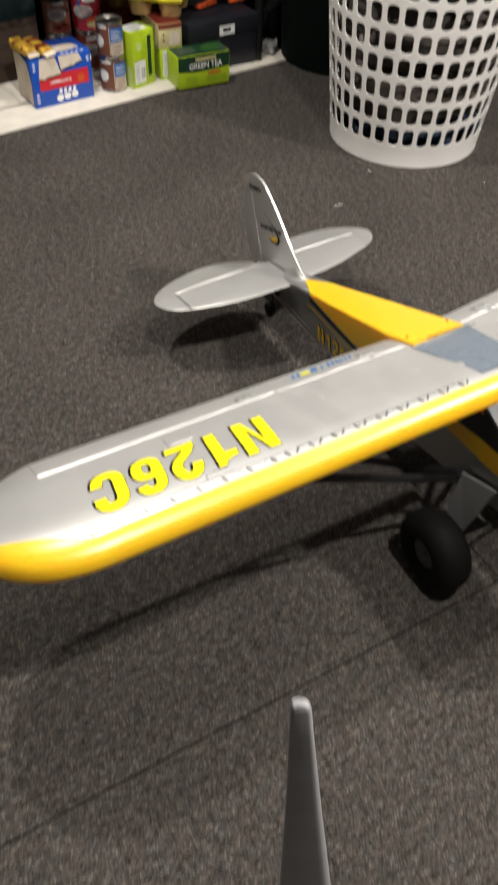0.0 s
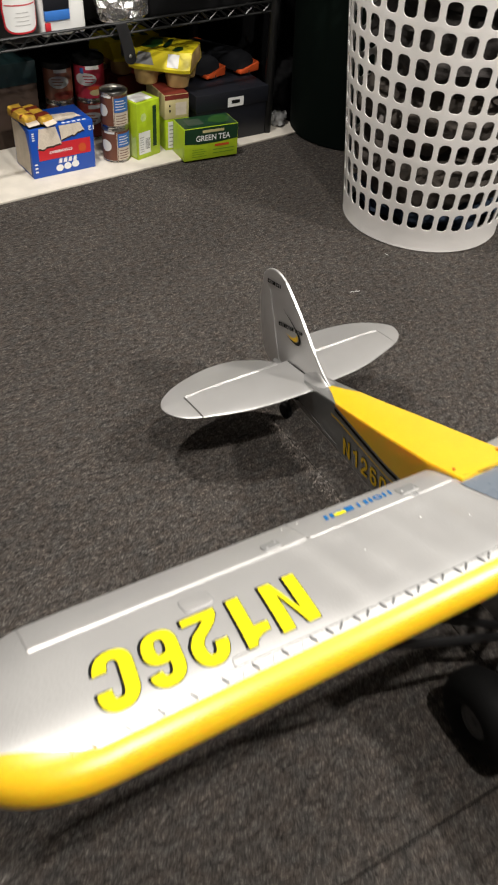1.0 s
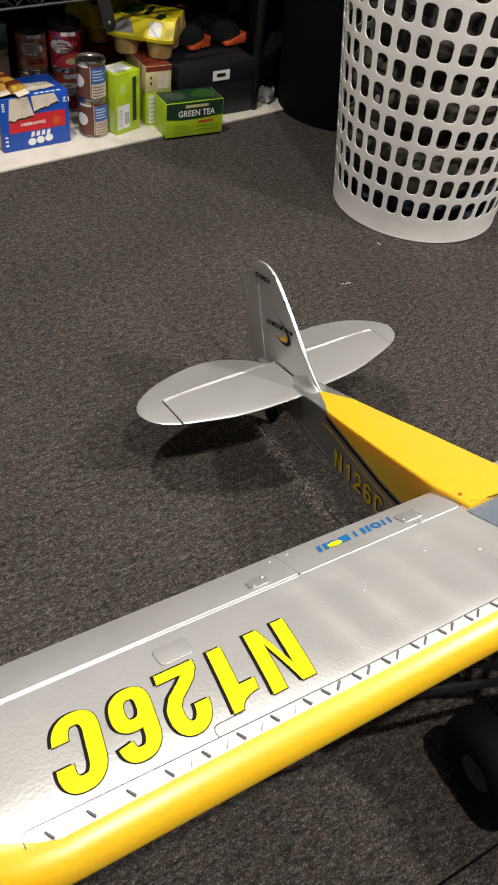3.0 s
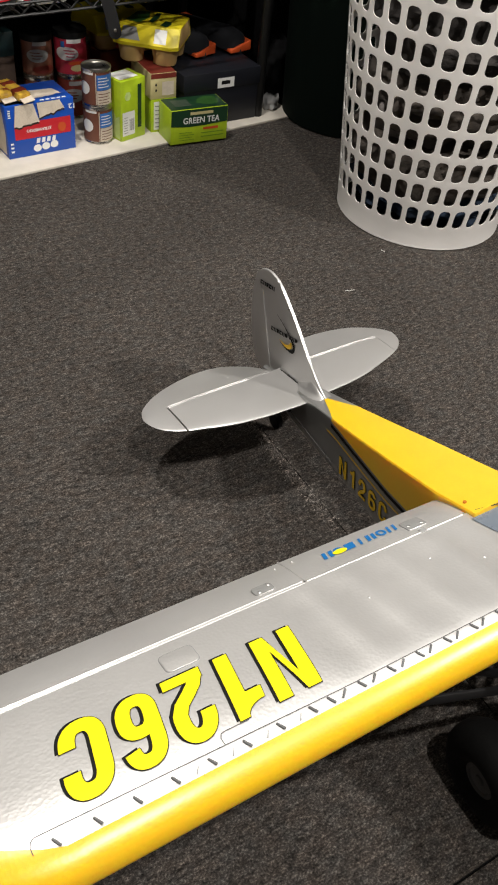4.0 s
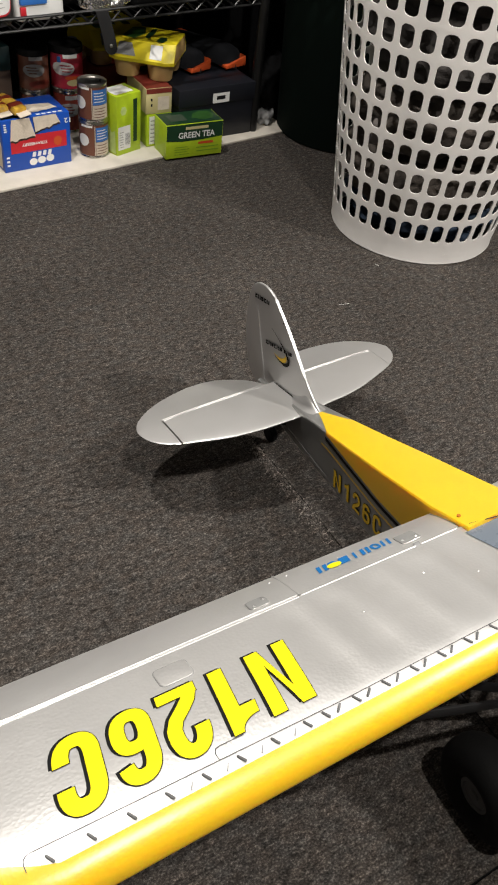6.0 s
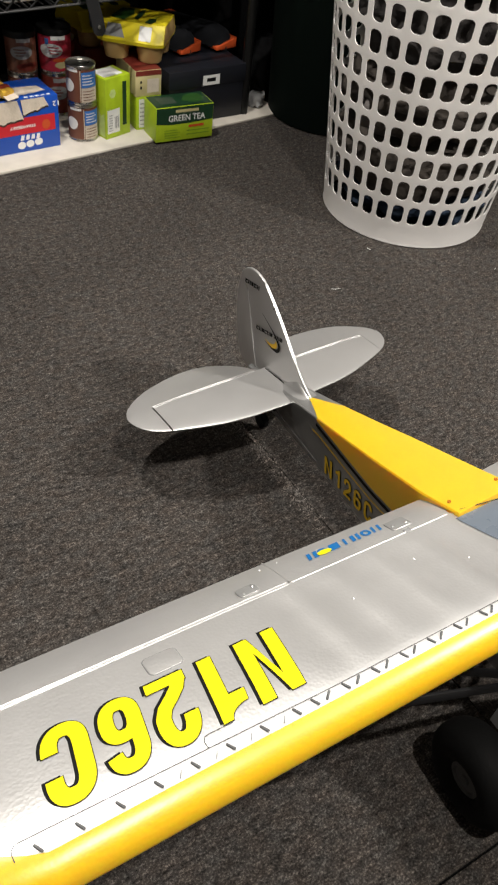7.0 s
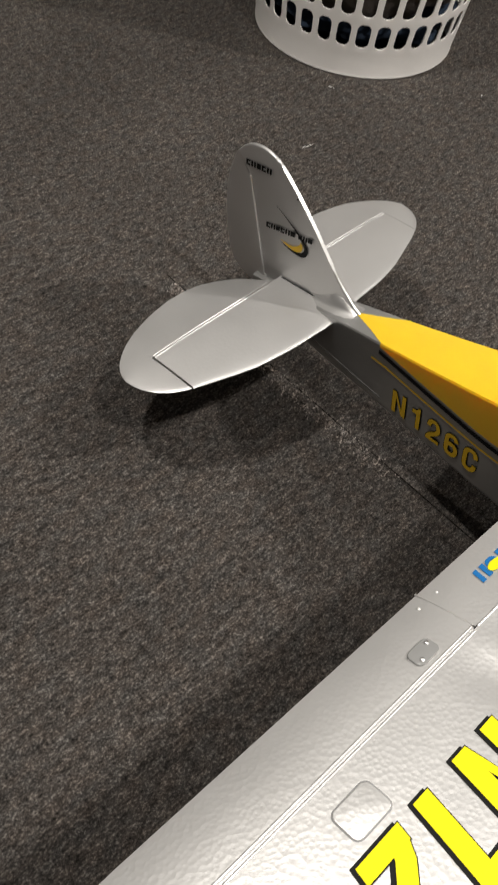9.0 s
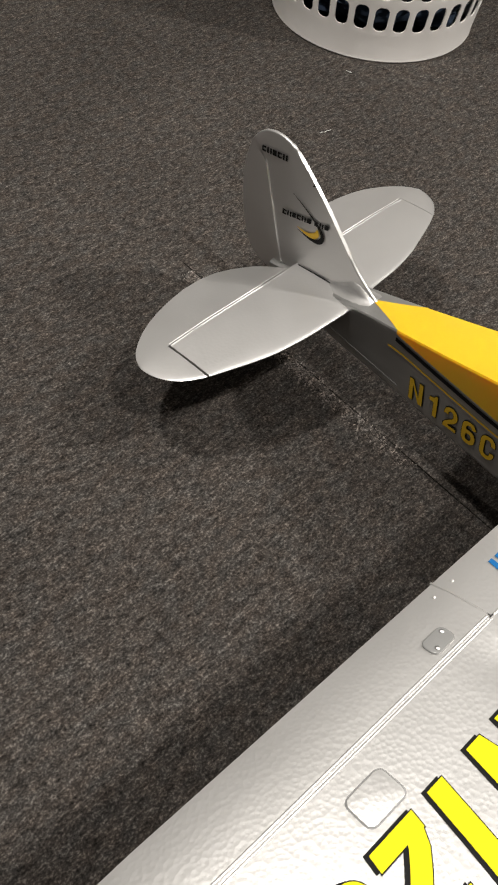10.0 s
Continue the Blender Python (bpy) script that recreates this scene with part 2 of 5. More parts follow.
def lathe(profile, n=32, axis="Z", cap=True):
    """A solid of revolution of (radius, height) pairs."""
    bm = bmesh.new()
    rings = []
    for r, h in profile:
        ring = []
        for i in range(n):
            a = 2 * math.pi * i / n
            c, s = r * math.cos(a), r * math.sin(a)
            ring.append(bm.verts.new((c, s, h) if axis == "Z" else (h, c, s)))
        rings.append(ring)
    for a, b in zip(rings, rings[1:]):
        for i in range(n):
            bm.faces.new((a[i], a[(i + 1) % n], b[(i + 1) % n], b[i]))
    if cap:
        bm.faces.new(rings[0])
        bm.faces.new(rings[-1])
    return bm


def rod(p, q, r, n=8):
    bm = bmesh.new()
    rod_into(bm, p, q, r, n)
    return bm


def rod_into(bm, p, q, r, n=8, r2=None):
    p, q = Vector(p), Vector(q)
    m = Matrix.Translation((p + q) / 2) @ (q - p).to_track_quat("Z", "Y").to_matrix().to_4x4()
    bmesh.ops.create_cone(bm, cap_ends=True, segments=n, radius1=r, radius2=r if r2 is None else r2, depth=(q - p).length, matrix=m)


def plate(outline, z0, z1, edge=0.0):
    """An outline in x, y made into a plate, with eased rims."""
    bm = bmesh.new()
    lo = bm.faces.new([bm.verts.new((x, y, z0)) for x, y in outline])
    res = bmesh.ops.extrude_face_region(bm, geom=[lo])
    for v in res["geom"]:
        if isinstance(v, bmesh.types.BMVert):
            v.co.z = z1
    if edge > 0:
        rim = [e for e in bm.edges if abs(e.verts[0].co.z - e.verts[1].co.z) < 1e-7]
        bmesh.ops.bevel(bm, geom=rim, offset=edge, segments=3, affect="EDGES", profile=0.6)
    return bm


def rounded_rect(w, h, r, n=4):
    pts = []
    for cx, cy, a0 in ((w / 2 - r, h / 2 - r, 0), (-w / 2 + r, h / 2 - r, 90), (-w / 2 + r, -h / 2 + r, 180), (w / 2 - r, -h / 2 + r, 270)):
        for i in range(n + 1):
            a = radians(a0 + 90 * i / n)
            pts.append((cx + r * math.cos(a), cy + r * math.sin(a)))
    return pts


def text_bm(body, width, height, bold=0.0):
    """Flat lettering in the built-in font, centred and scaled to a width and a height."""
    cu = bpy.data.curves.new("lettering", "FONT")
    cu.body, cu.size, cu.offset, cu.resolution_u = body, 1.0, bold, 5
    ob = new("lettering", cu)
    dg = bpy.context.evaluated_depsgraph_get()
    me = bpy.data.meshes.new_from_object(ob.evaluated_get(dg))
    bm = bmesh.new()
    bm.from_mesh(me)
    bpy.data.objects.remove(ob)
    bpy.data.curves.remove(cu)
    bpy.data.meshes.remove(me)
    xs, ys = [v.co.x for v in bm.verts], [v.co.y for v in bm.verts]
    cx, cy = (min(xs) + max(xs)) / 2, (min(ys) + max(ys)) / 2
    for v in bm.verts:
        v.co = Vector(((v.co.x - cx) * width / (max(xs) - min(xs)), (v.co.y - cy) * height / (max(ys) - min(ys)), 0))
    return bm


def moved(bm, m):
    bmesh.ops.transform(bm, matrix=m, verts=bm.verts)
    return bm


# ---- the room: carpet, walls, ceiling ----
CARPET_TURN = 34.0
SHELF_TURN = 40.0
AX, AY = math.cos(radians(SHELF_TURN)), math.sin(radians(SHELF_TURN))


def shelf_at(a, d, z=0.0, turn=0.0):
    """A pose by the shelf: a along it, d away from the room, z up."""
    return pose(AX * a - AY * d, AY * a + AX * d, z, 0, 0, SHELF_TURN + turn)


floor = root("floor", pose(0, 0, 0), "dark grey loop-pile carpet laid in strips", "floor")
tagged(floor, kind="structure")
under = box_bm(-4, 4, -4, 4, -0.12, -0.008)
part("subfloor", under, NEAR_BLACK, floor)
carpet_frame = pose(0, 0, 0, 0, 0, CARPET_TURN)
SEAM_S, SEAM_R = 0.8245, 0.325
for x0, x1, y0, y1 in ((SEAM_S - 4.5, SEAM_S - 0.0008, SEAM_R + 0.0014, 1.16), (SEAM_S + 0.0008, SEAM_S + 4, SEAM_R + 0.0014, 1.16), (SEAM_S - 4.5, SEAM_S + 4, 1.16, 5.0), (SEAM_S - 4.5, SEAM_S + 4, -3.5, SEAM_R - 0.0014)):
    bm = box_bm(x0, x1, y0, y1, -0.008, 0.0)
    part("carpet_strip", moved(bm, carpet_frame), CARPET, floor)

bm = bmesh.new()
rng = random.Random(4)
for i in range(2200):
    r = 0.74 + 0.40 * (i / 2200) ** 0.7
    x = SEAM_S - 0.006 + rng.gauss(-0.004, 0.0055)
    y = r + rng.uniform(-0.004, 0.004)
    rod_into(bm, (x, y, 0.0006), (x + rng.uniform(-0.003, 0.003), y + rng.uniform(-0.003, 0.003), 0.0010 + rng.uniform(0, 0.0007)), 0.0006, 4)
tagged(part("frayed_seam", moved(bm, carpet_frame), CARPET_EDGE, floor, "frayed pale pile along the carpet seam"), kind="stuff")

WALL_D, NEAR_D, A0, A1 = 2.36, -1.9, -1.9, 3.1
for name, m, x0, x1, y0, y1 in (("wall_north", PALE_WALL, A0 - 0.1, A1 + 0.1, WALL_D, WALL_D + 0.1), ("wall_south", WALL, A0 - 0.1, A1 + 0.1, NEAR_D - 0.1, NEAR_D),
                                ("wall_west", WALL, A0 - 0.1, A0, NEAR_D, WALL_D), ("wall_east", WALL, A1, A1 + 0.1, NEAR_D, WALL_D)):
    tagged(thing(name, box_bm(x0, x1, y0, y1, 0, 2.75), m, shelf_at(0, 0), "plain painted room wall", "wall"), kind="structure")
tagged(thing("ceiling", box_bm(A0, A1, NEAR_D, WALL_D, 2.75, 2.85), CEILING, shelf_at(0, 0), "plain unseen ceiling, coloured dark to cut bounced light", "ceiling"), kind="structure")

# Added sheet: its near-black colour stands in for the shade behind the rack.
tagged(thing("wall_shade_panel", box_bm(A0, A1, WALL_D - 0.02, WALL_D - 0.001, 0.001, 0.84), NEAR_BLACK, shelf_at(0, 0), "added near-black sheet standing in for shade low on the wall", "wall panel"), kind="structure")

# ---- the model aeroplane ----
ROLL = -2.1
plane = root("model_airplane", pose(0.4193, 0.8859, 0.25, -11, 0, 34) @ pose(0, 0, 0, 0, ROLL, 0), "silver and yellow foam high-wing model airplane on fat black tyres", "model airplane")

CS = np.array([0, .01, .03, .07, .13, .22, .35, .5, .65, .77, .9, 1.0])
BASIS = np.stack([np.sqrt(CS), CS, CS ** 2, CS ** 3, CS ** 4], 1)
UP = np.linalg.lstsq(BASIS, np.array([0, .008, .0145, .0205, .0238, .0245, .0225, .018, .0125, .0085, .001, -.0070]), rcond=None)[0]
DOWN = np.linalg.lstsq(BASIS, np.array([0, -.006, -.009, -.0115, -.013, -.0135, -.013, -.012, -.011, -.0108, -.0102, -.0092]), rcond=None)[0]
HINGE_U, BAND_U = 0.765, 0.126
DIHEDRAL = math.tan(radians(2.45))


def wing_edges(x):
    ax = min(abs(x), 0.6495)
    t = max(0, (ax - 0.52) / 0.13)
    le = 0.03 - 0.1155 * (1 - t ** 2.3) ** (1 / 2.3)
    t = max(0, (ax - 0.54) / 0.11)
    te = 0.03 + (0.0880 + 0.0145 * min(ax, 0.54)) * (1 - t ** 1.7) ** (1 / 1.7)
    band = -0.0655 if ax < 0.535 else -0.0655 + 0.52 * (ax - 0.535)
    t = max(0, (ax - 0.56) / 0.09)
    thick = max(0.06, (1 - t ** 2.5)) ** 0.5
    return le, te, max(min(band, te - 0.01), le + 0.004), thick


def wing_z(x, y, upper=True):
    le, te, _, thick = wing_edges(x)
    c = min(1, max(0, (y - le) / max(te - le, 1e-4)))
    z = float(np.dot((c ** 0.5, c, c * c, c ** 3, c ** 4), UP if upper else DOWN))
    if upper and abs(x) < 0.30:
        rib = abs(math.sin(math.pi * (abs(x) - 0.0515) / 0.049)) ** 1.2
        z -= 0.0033 * rib * min(1, max(0, (c - 0.16) / 0.15)) * min(1, max(0, (0.76 - c) / 0.12)) * min(1, (0.30 - abs(x)) / 0.04)
    return -0.001 + (z + 0.001) * thick + DIHEDRAL * abs(x)


def hinge_y(x):
    return 0.0712 + 0.0065 * min(abs(x), 0.55)


def wing_y(x, u):
    le, te, band, _ = wing_edges(x)
    hinge = hinge_y(x)
    if abs(x) > 0.551:
        hinge = max(min(te - 0.004, hinge), band + 0.002)
    if u <= BAND_U:
        return le + (band - le) * (u / BAND_U) ** 1.35
    if u <= HINGE_U:
        return band + (hinge - band) * (u - BAND_U) / (HINGE_U - BAND_U)
    return hinge + (te - hinge) * (u - HINGE_U) / (1 - HINGE_U)


def wing_piece(bm, xs, us, skip=None, closed_front=False):
    """A lofted piece of the wing between span stations; us run over the chord. skip(x0, x1, u0) leaves cells open."""
    top = [[bm.verts.new((x, wing_y(x, u), wing_z(x, wing_y(x, u)))) for u in us] for x in xs]
    low = [[bm.verts.new((x, wing_y(x, u), wing_z(x, wing_y(x, u), False))) for u in us] for x in xs]
    n = len(us)

    def quad(a, b, c, d, band):
        f = bm.faces.new((a, b, c, d))
        f.material_index = 1 if band else 0

    for i in range(len(xs) - 1):
        open_from = n - 1
        for k in range(n - 1):
            if skip and skip(xs[i], xs[i + 1], us[k]):
                open_from = min(open_from, k)
                continue
            quad(top[i][k], top[i + 1][k], top[i + 1][k + 1], top[i][k + 1], us[k] < BAND_U - 1e-6)
            quad(low[i][k + 1], low[i + 1][k + 1], low[i + 1][k], low[i][k], us[k] < BAND_U - 1e-6)
        quad(top[i][open_from], top[i + 1][open_from], low[i + 1][open_from], low[i][open_from], False)
        if closed_front:
            quad(low[i][0], low[i + 1][0], top[i + 1][0], top[i][0], False)
    for i in (0, len(xs) - 1):
        for k in range(n - 1):
            quad(top[i][k], top[i][k + 1], low[i][k + 1], low[i][k], us[k] < BAND_U - 1e-6)
    if skip:
        hk = min(range(n), key=lambda k: abs(us[k] - HINGE_U))
        for i in range(1, len(xs) - 1):
            if skip(xs[i - 1], xs[i], 0.9) != skip(xs[i], xs[i + 1], 0.9):
                for k in range(hk, n - 1):
                    quad(top[i][k], top[i][k + 1], low[i][k + 1], low[i][k], False)
    bmesh.ops.remove_doubles(bm, verts=bm.verts, dist=1e-6)


half = [0.042, 0.05] + [0.05 + 0.00833 * i for i in range(1, 36)] + [0.36, 0.40, 0.44, 0.48, 0.51, 0.53, 0.545, 0.55, 0.56, 0.575, 0.59, 0.605, 0.617, 0.627, 0.635, 0.641, 0.645, 0.648, 0.6495]
SPAN = sorted({round(-v, 5) for v in half} | {round(v, 5) for v in half} | {0.0})
CHORD = [BAND_U * v for v in (0, .02, .06, .13, .23, .36, .5, .68, .85)] + [BAND_U + (HINGE_U - BAND_U) * i / 16 for i in range(17)] + [HINGE_U + (1 - HINGE_U) * v for v in (.25, .5, .75, 1)]
bm = bmesh.new()
wing_piece(bm, SPAN, CHORD, lambda a, b, u: 0.042 < (abs(a + b) / 2) < 0.55 and u > HINGE_U - 1e-6)
wing = part("wing", bm, [SILVER, YELLOW], plane, "silver wing with a yellow leading edge", 50)

REAR = [HINGE_U + (1 - HINGE_U) * v for v in (.022, .05, .15, .3, .5, .75, 1)]
for side in (-1, 1):
    for name, x0, x1 in (("flap", 0.0435, 0.2446), ("aileron", 0.2458, 0.5494)):
        bm = bmesh.new()
        xs = sorted(side * (x0 + (x1 - x0) * i / 8) for i in range(9))
        wing_piece(bm, xs, REAR, closed_front=True)
        part(name, bm, SILVER, plane, smooth=50)
    bm = bmesh.new()
    for y0, y1 in ((0.076, 0.088), (0.088, 0.100), (0.100, 0.112), (0.112, 0.1225)):
        rod_into(bm, (side * 0.2452, y0, wing_z(0.2452, y0) - 0.0003), (side * 0.2452, y1, wing_z(0.2452, y1) - 0.0003), 0.0009, 6)
    part("seam_lip", bm, SILVER, wing)
    part("hinge_notch", moved(box_bm(-0.0035, 0.0035, -0.0028, 0.0028, -0.001, 0.0016, 0.0004), pose(side * 0.1000, 0.0727, wing_z(0.0, 0.0727) + DIHEDRAL * 0.1)), GREY_PLASTIC, wing)
    # rounded lip along the hinge line
    for name, x0, x1 in (("hinge_lip", 0.048, 0.2435), ("hinge_lip", 0.2470, 0.549)):
        bm = bmesh.new()
        lips = ((0.0000, 0.0003, 0.0015), (0.0026, 0.0010, 0.0012)) if x1 < 0.25 else ((-0.0012, 0.0001, 0.0010), (0.0007, 0.0009, 0.0012), (0.0026, 0.0001, 0.0012))
        for dy, sink, r in lips:
            ends = []
            for x in (x0, x1):
                y = hinge_y(x) + dy
                ends.append((side * x, y, wing_z(x if x > 0.3 else 0.0, y) + (0 if x > 0.3 else DIHEDRAL * x) - sink))
            rod_into(bm, ends[0], ends[1], r, 8)
        part(name, bm, SILVER, wing, smooth=50)


def on_wing(bm, lift, step=0.005):
    """Lay a flat decal on the wing's skin."""
    for axis, lo, hi in (((0, 1, 0), -0.08, 0.12),):
        n = int((hi - lo) / step)
        for i in range(n):
            bmesh.ops.bisect_plane(bm, geom=[*bm.verts, *bm.edges, *bm.faces], plane_co=(0, lo + step * i, 0), plane_no=axis)
    for v in bm.verts:
        v.co.z += wing_z(v.co.x, v.co.y) + lift
    return bm



def stroke(bm, pts, t, closed=False, ends=0.0, z=0.0):
    """A flat ribbon of width t along a line of points, at height z."""
    p = [Vector((x, y, z)) for x, y in pts]
    if ends and not closed:
        p[0] += (p[0] - p[1]).normalized() * ends
        p[-1] += (p[-1] - p[-2]).normalized() * ends
    n = len(p)
    left, right = [], []
    for i in range(n):
        a = p[i - 1] if i or closed else p[i]
        b = p[(i + 1) % n] if i < n - 1 or closed else p[i]
        d = (b - a).normalized()
        k = Vector((-d.y, d.x, 0)) * t / 2
        left.append(bm.verts.new(p[i] + k))
        right.append(bm.verts.new(p[i] - k))
    for i in range(n if closed else n - 1):
        j = (i + 1) % n
        bm.faces.new((left[i], left[j], right[j], right[i]))


def oval(cx, cy, rx, ry, a0, a1, n=28, power=2.5):
    out = []
    for i in range(n + 1):
        a = radians(a0 + (a1 - a0) * i / n)
        c, q = math.cos(a), math.sin(a)
        out.append((cx + rx * math.copysign(abs(c) ** (2 / power), c), cy + ry * math.copysign(abs(q) ** (2 / power), q)))
    return out


def glyph(ch, w, h, t, grow=0.0):
    """A bold upright letter or figure, w by h, of stroke t; grow swells it all round."""
    bm = bmesh.new()
    hw, hh, g = w / 2, h / 2, grow
    rx, ry = hw - t / 2, hh - t * 0.42

    def poly(pts, z=0.0):
        bm.faces.new([bm.verts.new((x, y, z)) for x, y in pts])

    if ch == "N":
        k = hw - t
        for lo, hi in ((-hw, -k), (k, hw)):
            poly([(lo - g, -hh - g), (hi + g, -hh - g), (hi + g, hh + g), (lo - g, hh + g)])
        drop = hh * 0.47
        poly([(-k + g, hh + g), (k - g, -drop + 2.2 * g), (k - g, -hh - g), (-k + g, drop - 2.2 * g)])
    elif ch == "1":
        x0, top, notch = hw - t, hh * 0.33, hh * 0.67
        curve = [(-hw + 0.0006 + (x0 + t * 0.28 + hw) * math.sin(a) - g * 0.7, hh - (hh - notch) * math.cos(a) + g * 0.7) for a in np.linspace(0, math.pi / 2, 9)]
        poly([(hw + g, -hh - g), (hw + g, hh + g), (curve[-1][0], hh + g)] + curve[::-1] + [(-hw - g, top - g), (x0 - g, top - g), (x0 - g, -hh - g)])
    elif ch == "2":
        cy = hh * 0.30
        arc = oval(0, cy, rx, hh - cy - t * 0.42, 180, -12, 26, 2.3)
        line = [(-rx, hh * 0.28)] + arc + [(rx * 0.62, -hh * 0.10), (-rx * 0.10, -hh * 0.33), (-rx * 0.70, -hh * 0.55), (-rx * 0.97, -hh * 0.76), (-rx, -hh + t * 0.20)]
        stroke(bm, line, t + 2 * g, ends=g)
        poly([(-hw - g, -hh - g), (hw + g, -hh - g), (hw + g, -hh + t * 0.86 + g), (-hw - g, -hh + t * 0.86 + g)], 0.00015)
    elif ch == "6":
        cy, by = -hh + t * 0.42 + ry * 0.545, ry * 0.545
        stroke(bm, oval(0, cy, rx, by, 0, 351, 39), t + 2 * g, closed=True)
        top = oval(0, hh * 0.36, rx, hh * 0.64 - t * 0.42, 12, 180, 22)
        stroke(bm, [(rx, hh * 0.50)] + top[1:] + [(-rx, cy)], t + 2 * g, ends=g, z=0.00015)
    elif ch == "C":
        cy = hh * 0.34
        end = hh * 0.32
        over = oval(0, cy, rx, hh - cy - t * 0.36, 0, 180, 26)
        under = oval(0, -cy, rx, hh - cy - t * 0.36, 180, 360, 26)
        stroke(bm, [(rx, end)] + over + under + [(rx, -end)], t + 2 * g, ends=g)
    return bm


TURNED = Matrix.Diagonal((-1, -1, 1, 1))
SLANT = Matrix(((1, 0.175, 0, 0), (0, 1, 0, 0), (0, 0, 1, 0), (0, 0, 0, 1)))
LETTER_Y, LETTER_H = -0.0072, 0.0706
for letter, x, w, t in (("N", -0.3199, 0.0402, 0.0128), ("1", -0.3620, 0.0272, 0.0132), ("2", -0.4067, 0.0350, 0.0125), ("6", -0.4498, 0.0345, 0.0122), ("C", -0.4946, 0.0378, 0.0132)):
    for name, material, dx, dy, grow, lift in (("letter_shadow", BLACK_DECAL, -0.0021, 0.0017, 0.0005, 0.0003), ("letter_outline", BLACK_DECAL, 0, 0, 0.0007, 0.0006), ("letter", DECAL, 0, 0, 0, 0.0009)):
        bm = on_wing(moved(glyph(letter, w, LETTER_H, t, grow), pose(x + dx, LETTER_Y + dy, 0) @ SLANT @ TURNED), lift)
        part(name, bm, material, wing, smooth=0)

# skylight panel over the cabin
pts = [(-0.047, 0.059), (-0.043, 0.03), (-0.039, 0.0), (-0.036, -0.03), (-0.033, -0.057), (0.033, -0.057), (0.036, -0.03), (0.039, 0.0), (0.043, 0.03), (0.047, 0.059)]
bm = bmesh.new()
bm.faces.new([bm.verts.new((x, y, 0)) for x, y in pts])
part("skylight", on_wing(bm, 0.0009), SKY_PANEL, wing, "smoky blue-grey cabin skylight", 0)

# vortex generators in pairs, and the tape line behind them
vg_mesh = {}
VG_ANGLE = 30
for lean in (-1.6, 1):
    b = box_bm(-0.0010, 0.0010, -0.0042, 0.0042, 0, 0.0026, 0.0005, 1)
    for v in b.verts:
        v.co.z *= 0.35 + 0.65 * min(1, max(0, (v.co.y + 0.0040) / 0.006))
    vg_mesh[lean] = finish(moved(b, pose(0, 0, 0, 0, 0, VG_ANGLE * lean)), VG_PLASTIC)
vg_mesh[0] = finish(moved(box_bm(-0.0003, 0.0003, -0.0040, 0.0040, 0, 0.0009), pose(0, 0, 0, 0, 0, -VG_ANGLE * 1.1)), GREY_PLASTIC)
for side in (-1, 1):
    for k in range(-3, 14):
        spots = [(0.1480 + 0.0298 * k, -1.6 if 0.1480 + 0.0298 * k < 0.31 else 1)]
        if k < 6:
            spots.append((0.1584 + 0.0302 * k, 1))
        elif k < 10:
            spots.append((0.1584 + 0.0300 * k, 0))
        for x, lean in spots:
            ob = new("vortex_generator", vg_mesh[lean])
            ob.parent = wing
            ob.matrix_local = pose(side * x, -0.0605, wing_z(x, -0.0605) - 0.0004, -5) @ Matrix.Diagonal((-side, 1, 1, 1))
    def tape_y(x):
        return -0.0562 + 0.0225 * max(0.0, x - 0.29)

    def skin_line(pts, wide=0.0007):
        """A hair line along the wing's skin."""
        bm = bmesh.new()
        for (xa, ya), (xb, yb) in zip(pts, pts[1:]):
            d = Vector((xb - xa, yb - ya)).normalized() * wide / 2
            bm.faces.new([bm.verts.new((side * px, py, wing_z(px, py) + 0.0004)) for px, py in ((xa + d.y, ya - d.x), (xb + d.y, yb - d.x), (xb - d.y, yb + d.x), (xa - d.y, ya + d.x))])
        part("tape_edge", bm, TAPE_GREY, wing, smooth=0)

    skin_line([(x, tape_y(x)) for x in np.linspace(0.060, 0.5480, 40)] + [(0.5512, -0.0528), (0.5522, -0.0560), (0.5520, -0.0615)])
    skin_line([(0.4015, tape_y(0.40)), (0.4020, -0.0480), (0.4000, -0.0440), (0.3960, -0.0432), (0.3750, -0.0437)])

# hatches and horn plates
def skin_plate(name, x, y, w, h, r, lift, material, parent, screws=()):
    bm = plate(rounded_rect(w, h, r), 0, lift, lift * 0.4)
    for v in bm.verts:
        z = v.co.z
        v.co = Vector((x + v.co.x, y + v.co.y, wing_z(x + v.co.x, y + v.co.y) + z - 0.0006))
    ob = part(name, bm, material, parent, smooth=40)
    for sx, sy in screws:
        b = lathe([(0.0016, 0), (0.0016, 0.0006), (0.001, 0.0010), (0.0002, 0.0011)], 10)
        part("screw", moved(b, pose(x + sx, y + sy, wing_z(x + sx, y + sy) + lift - 0.0008)), SCREW_STEEL, ob)


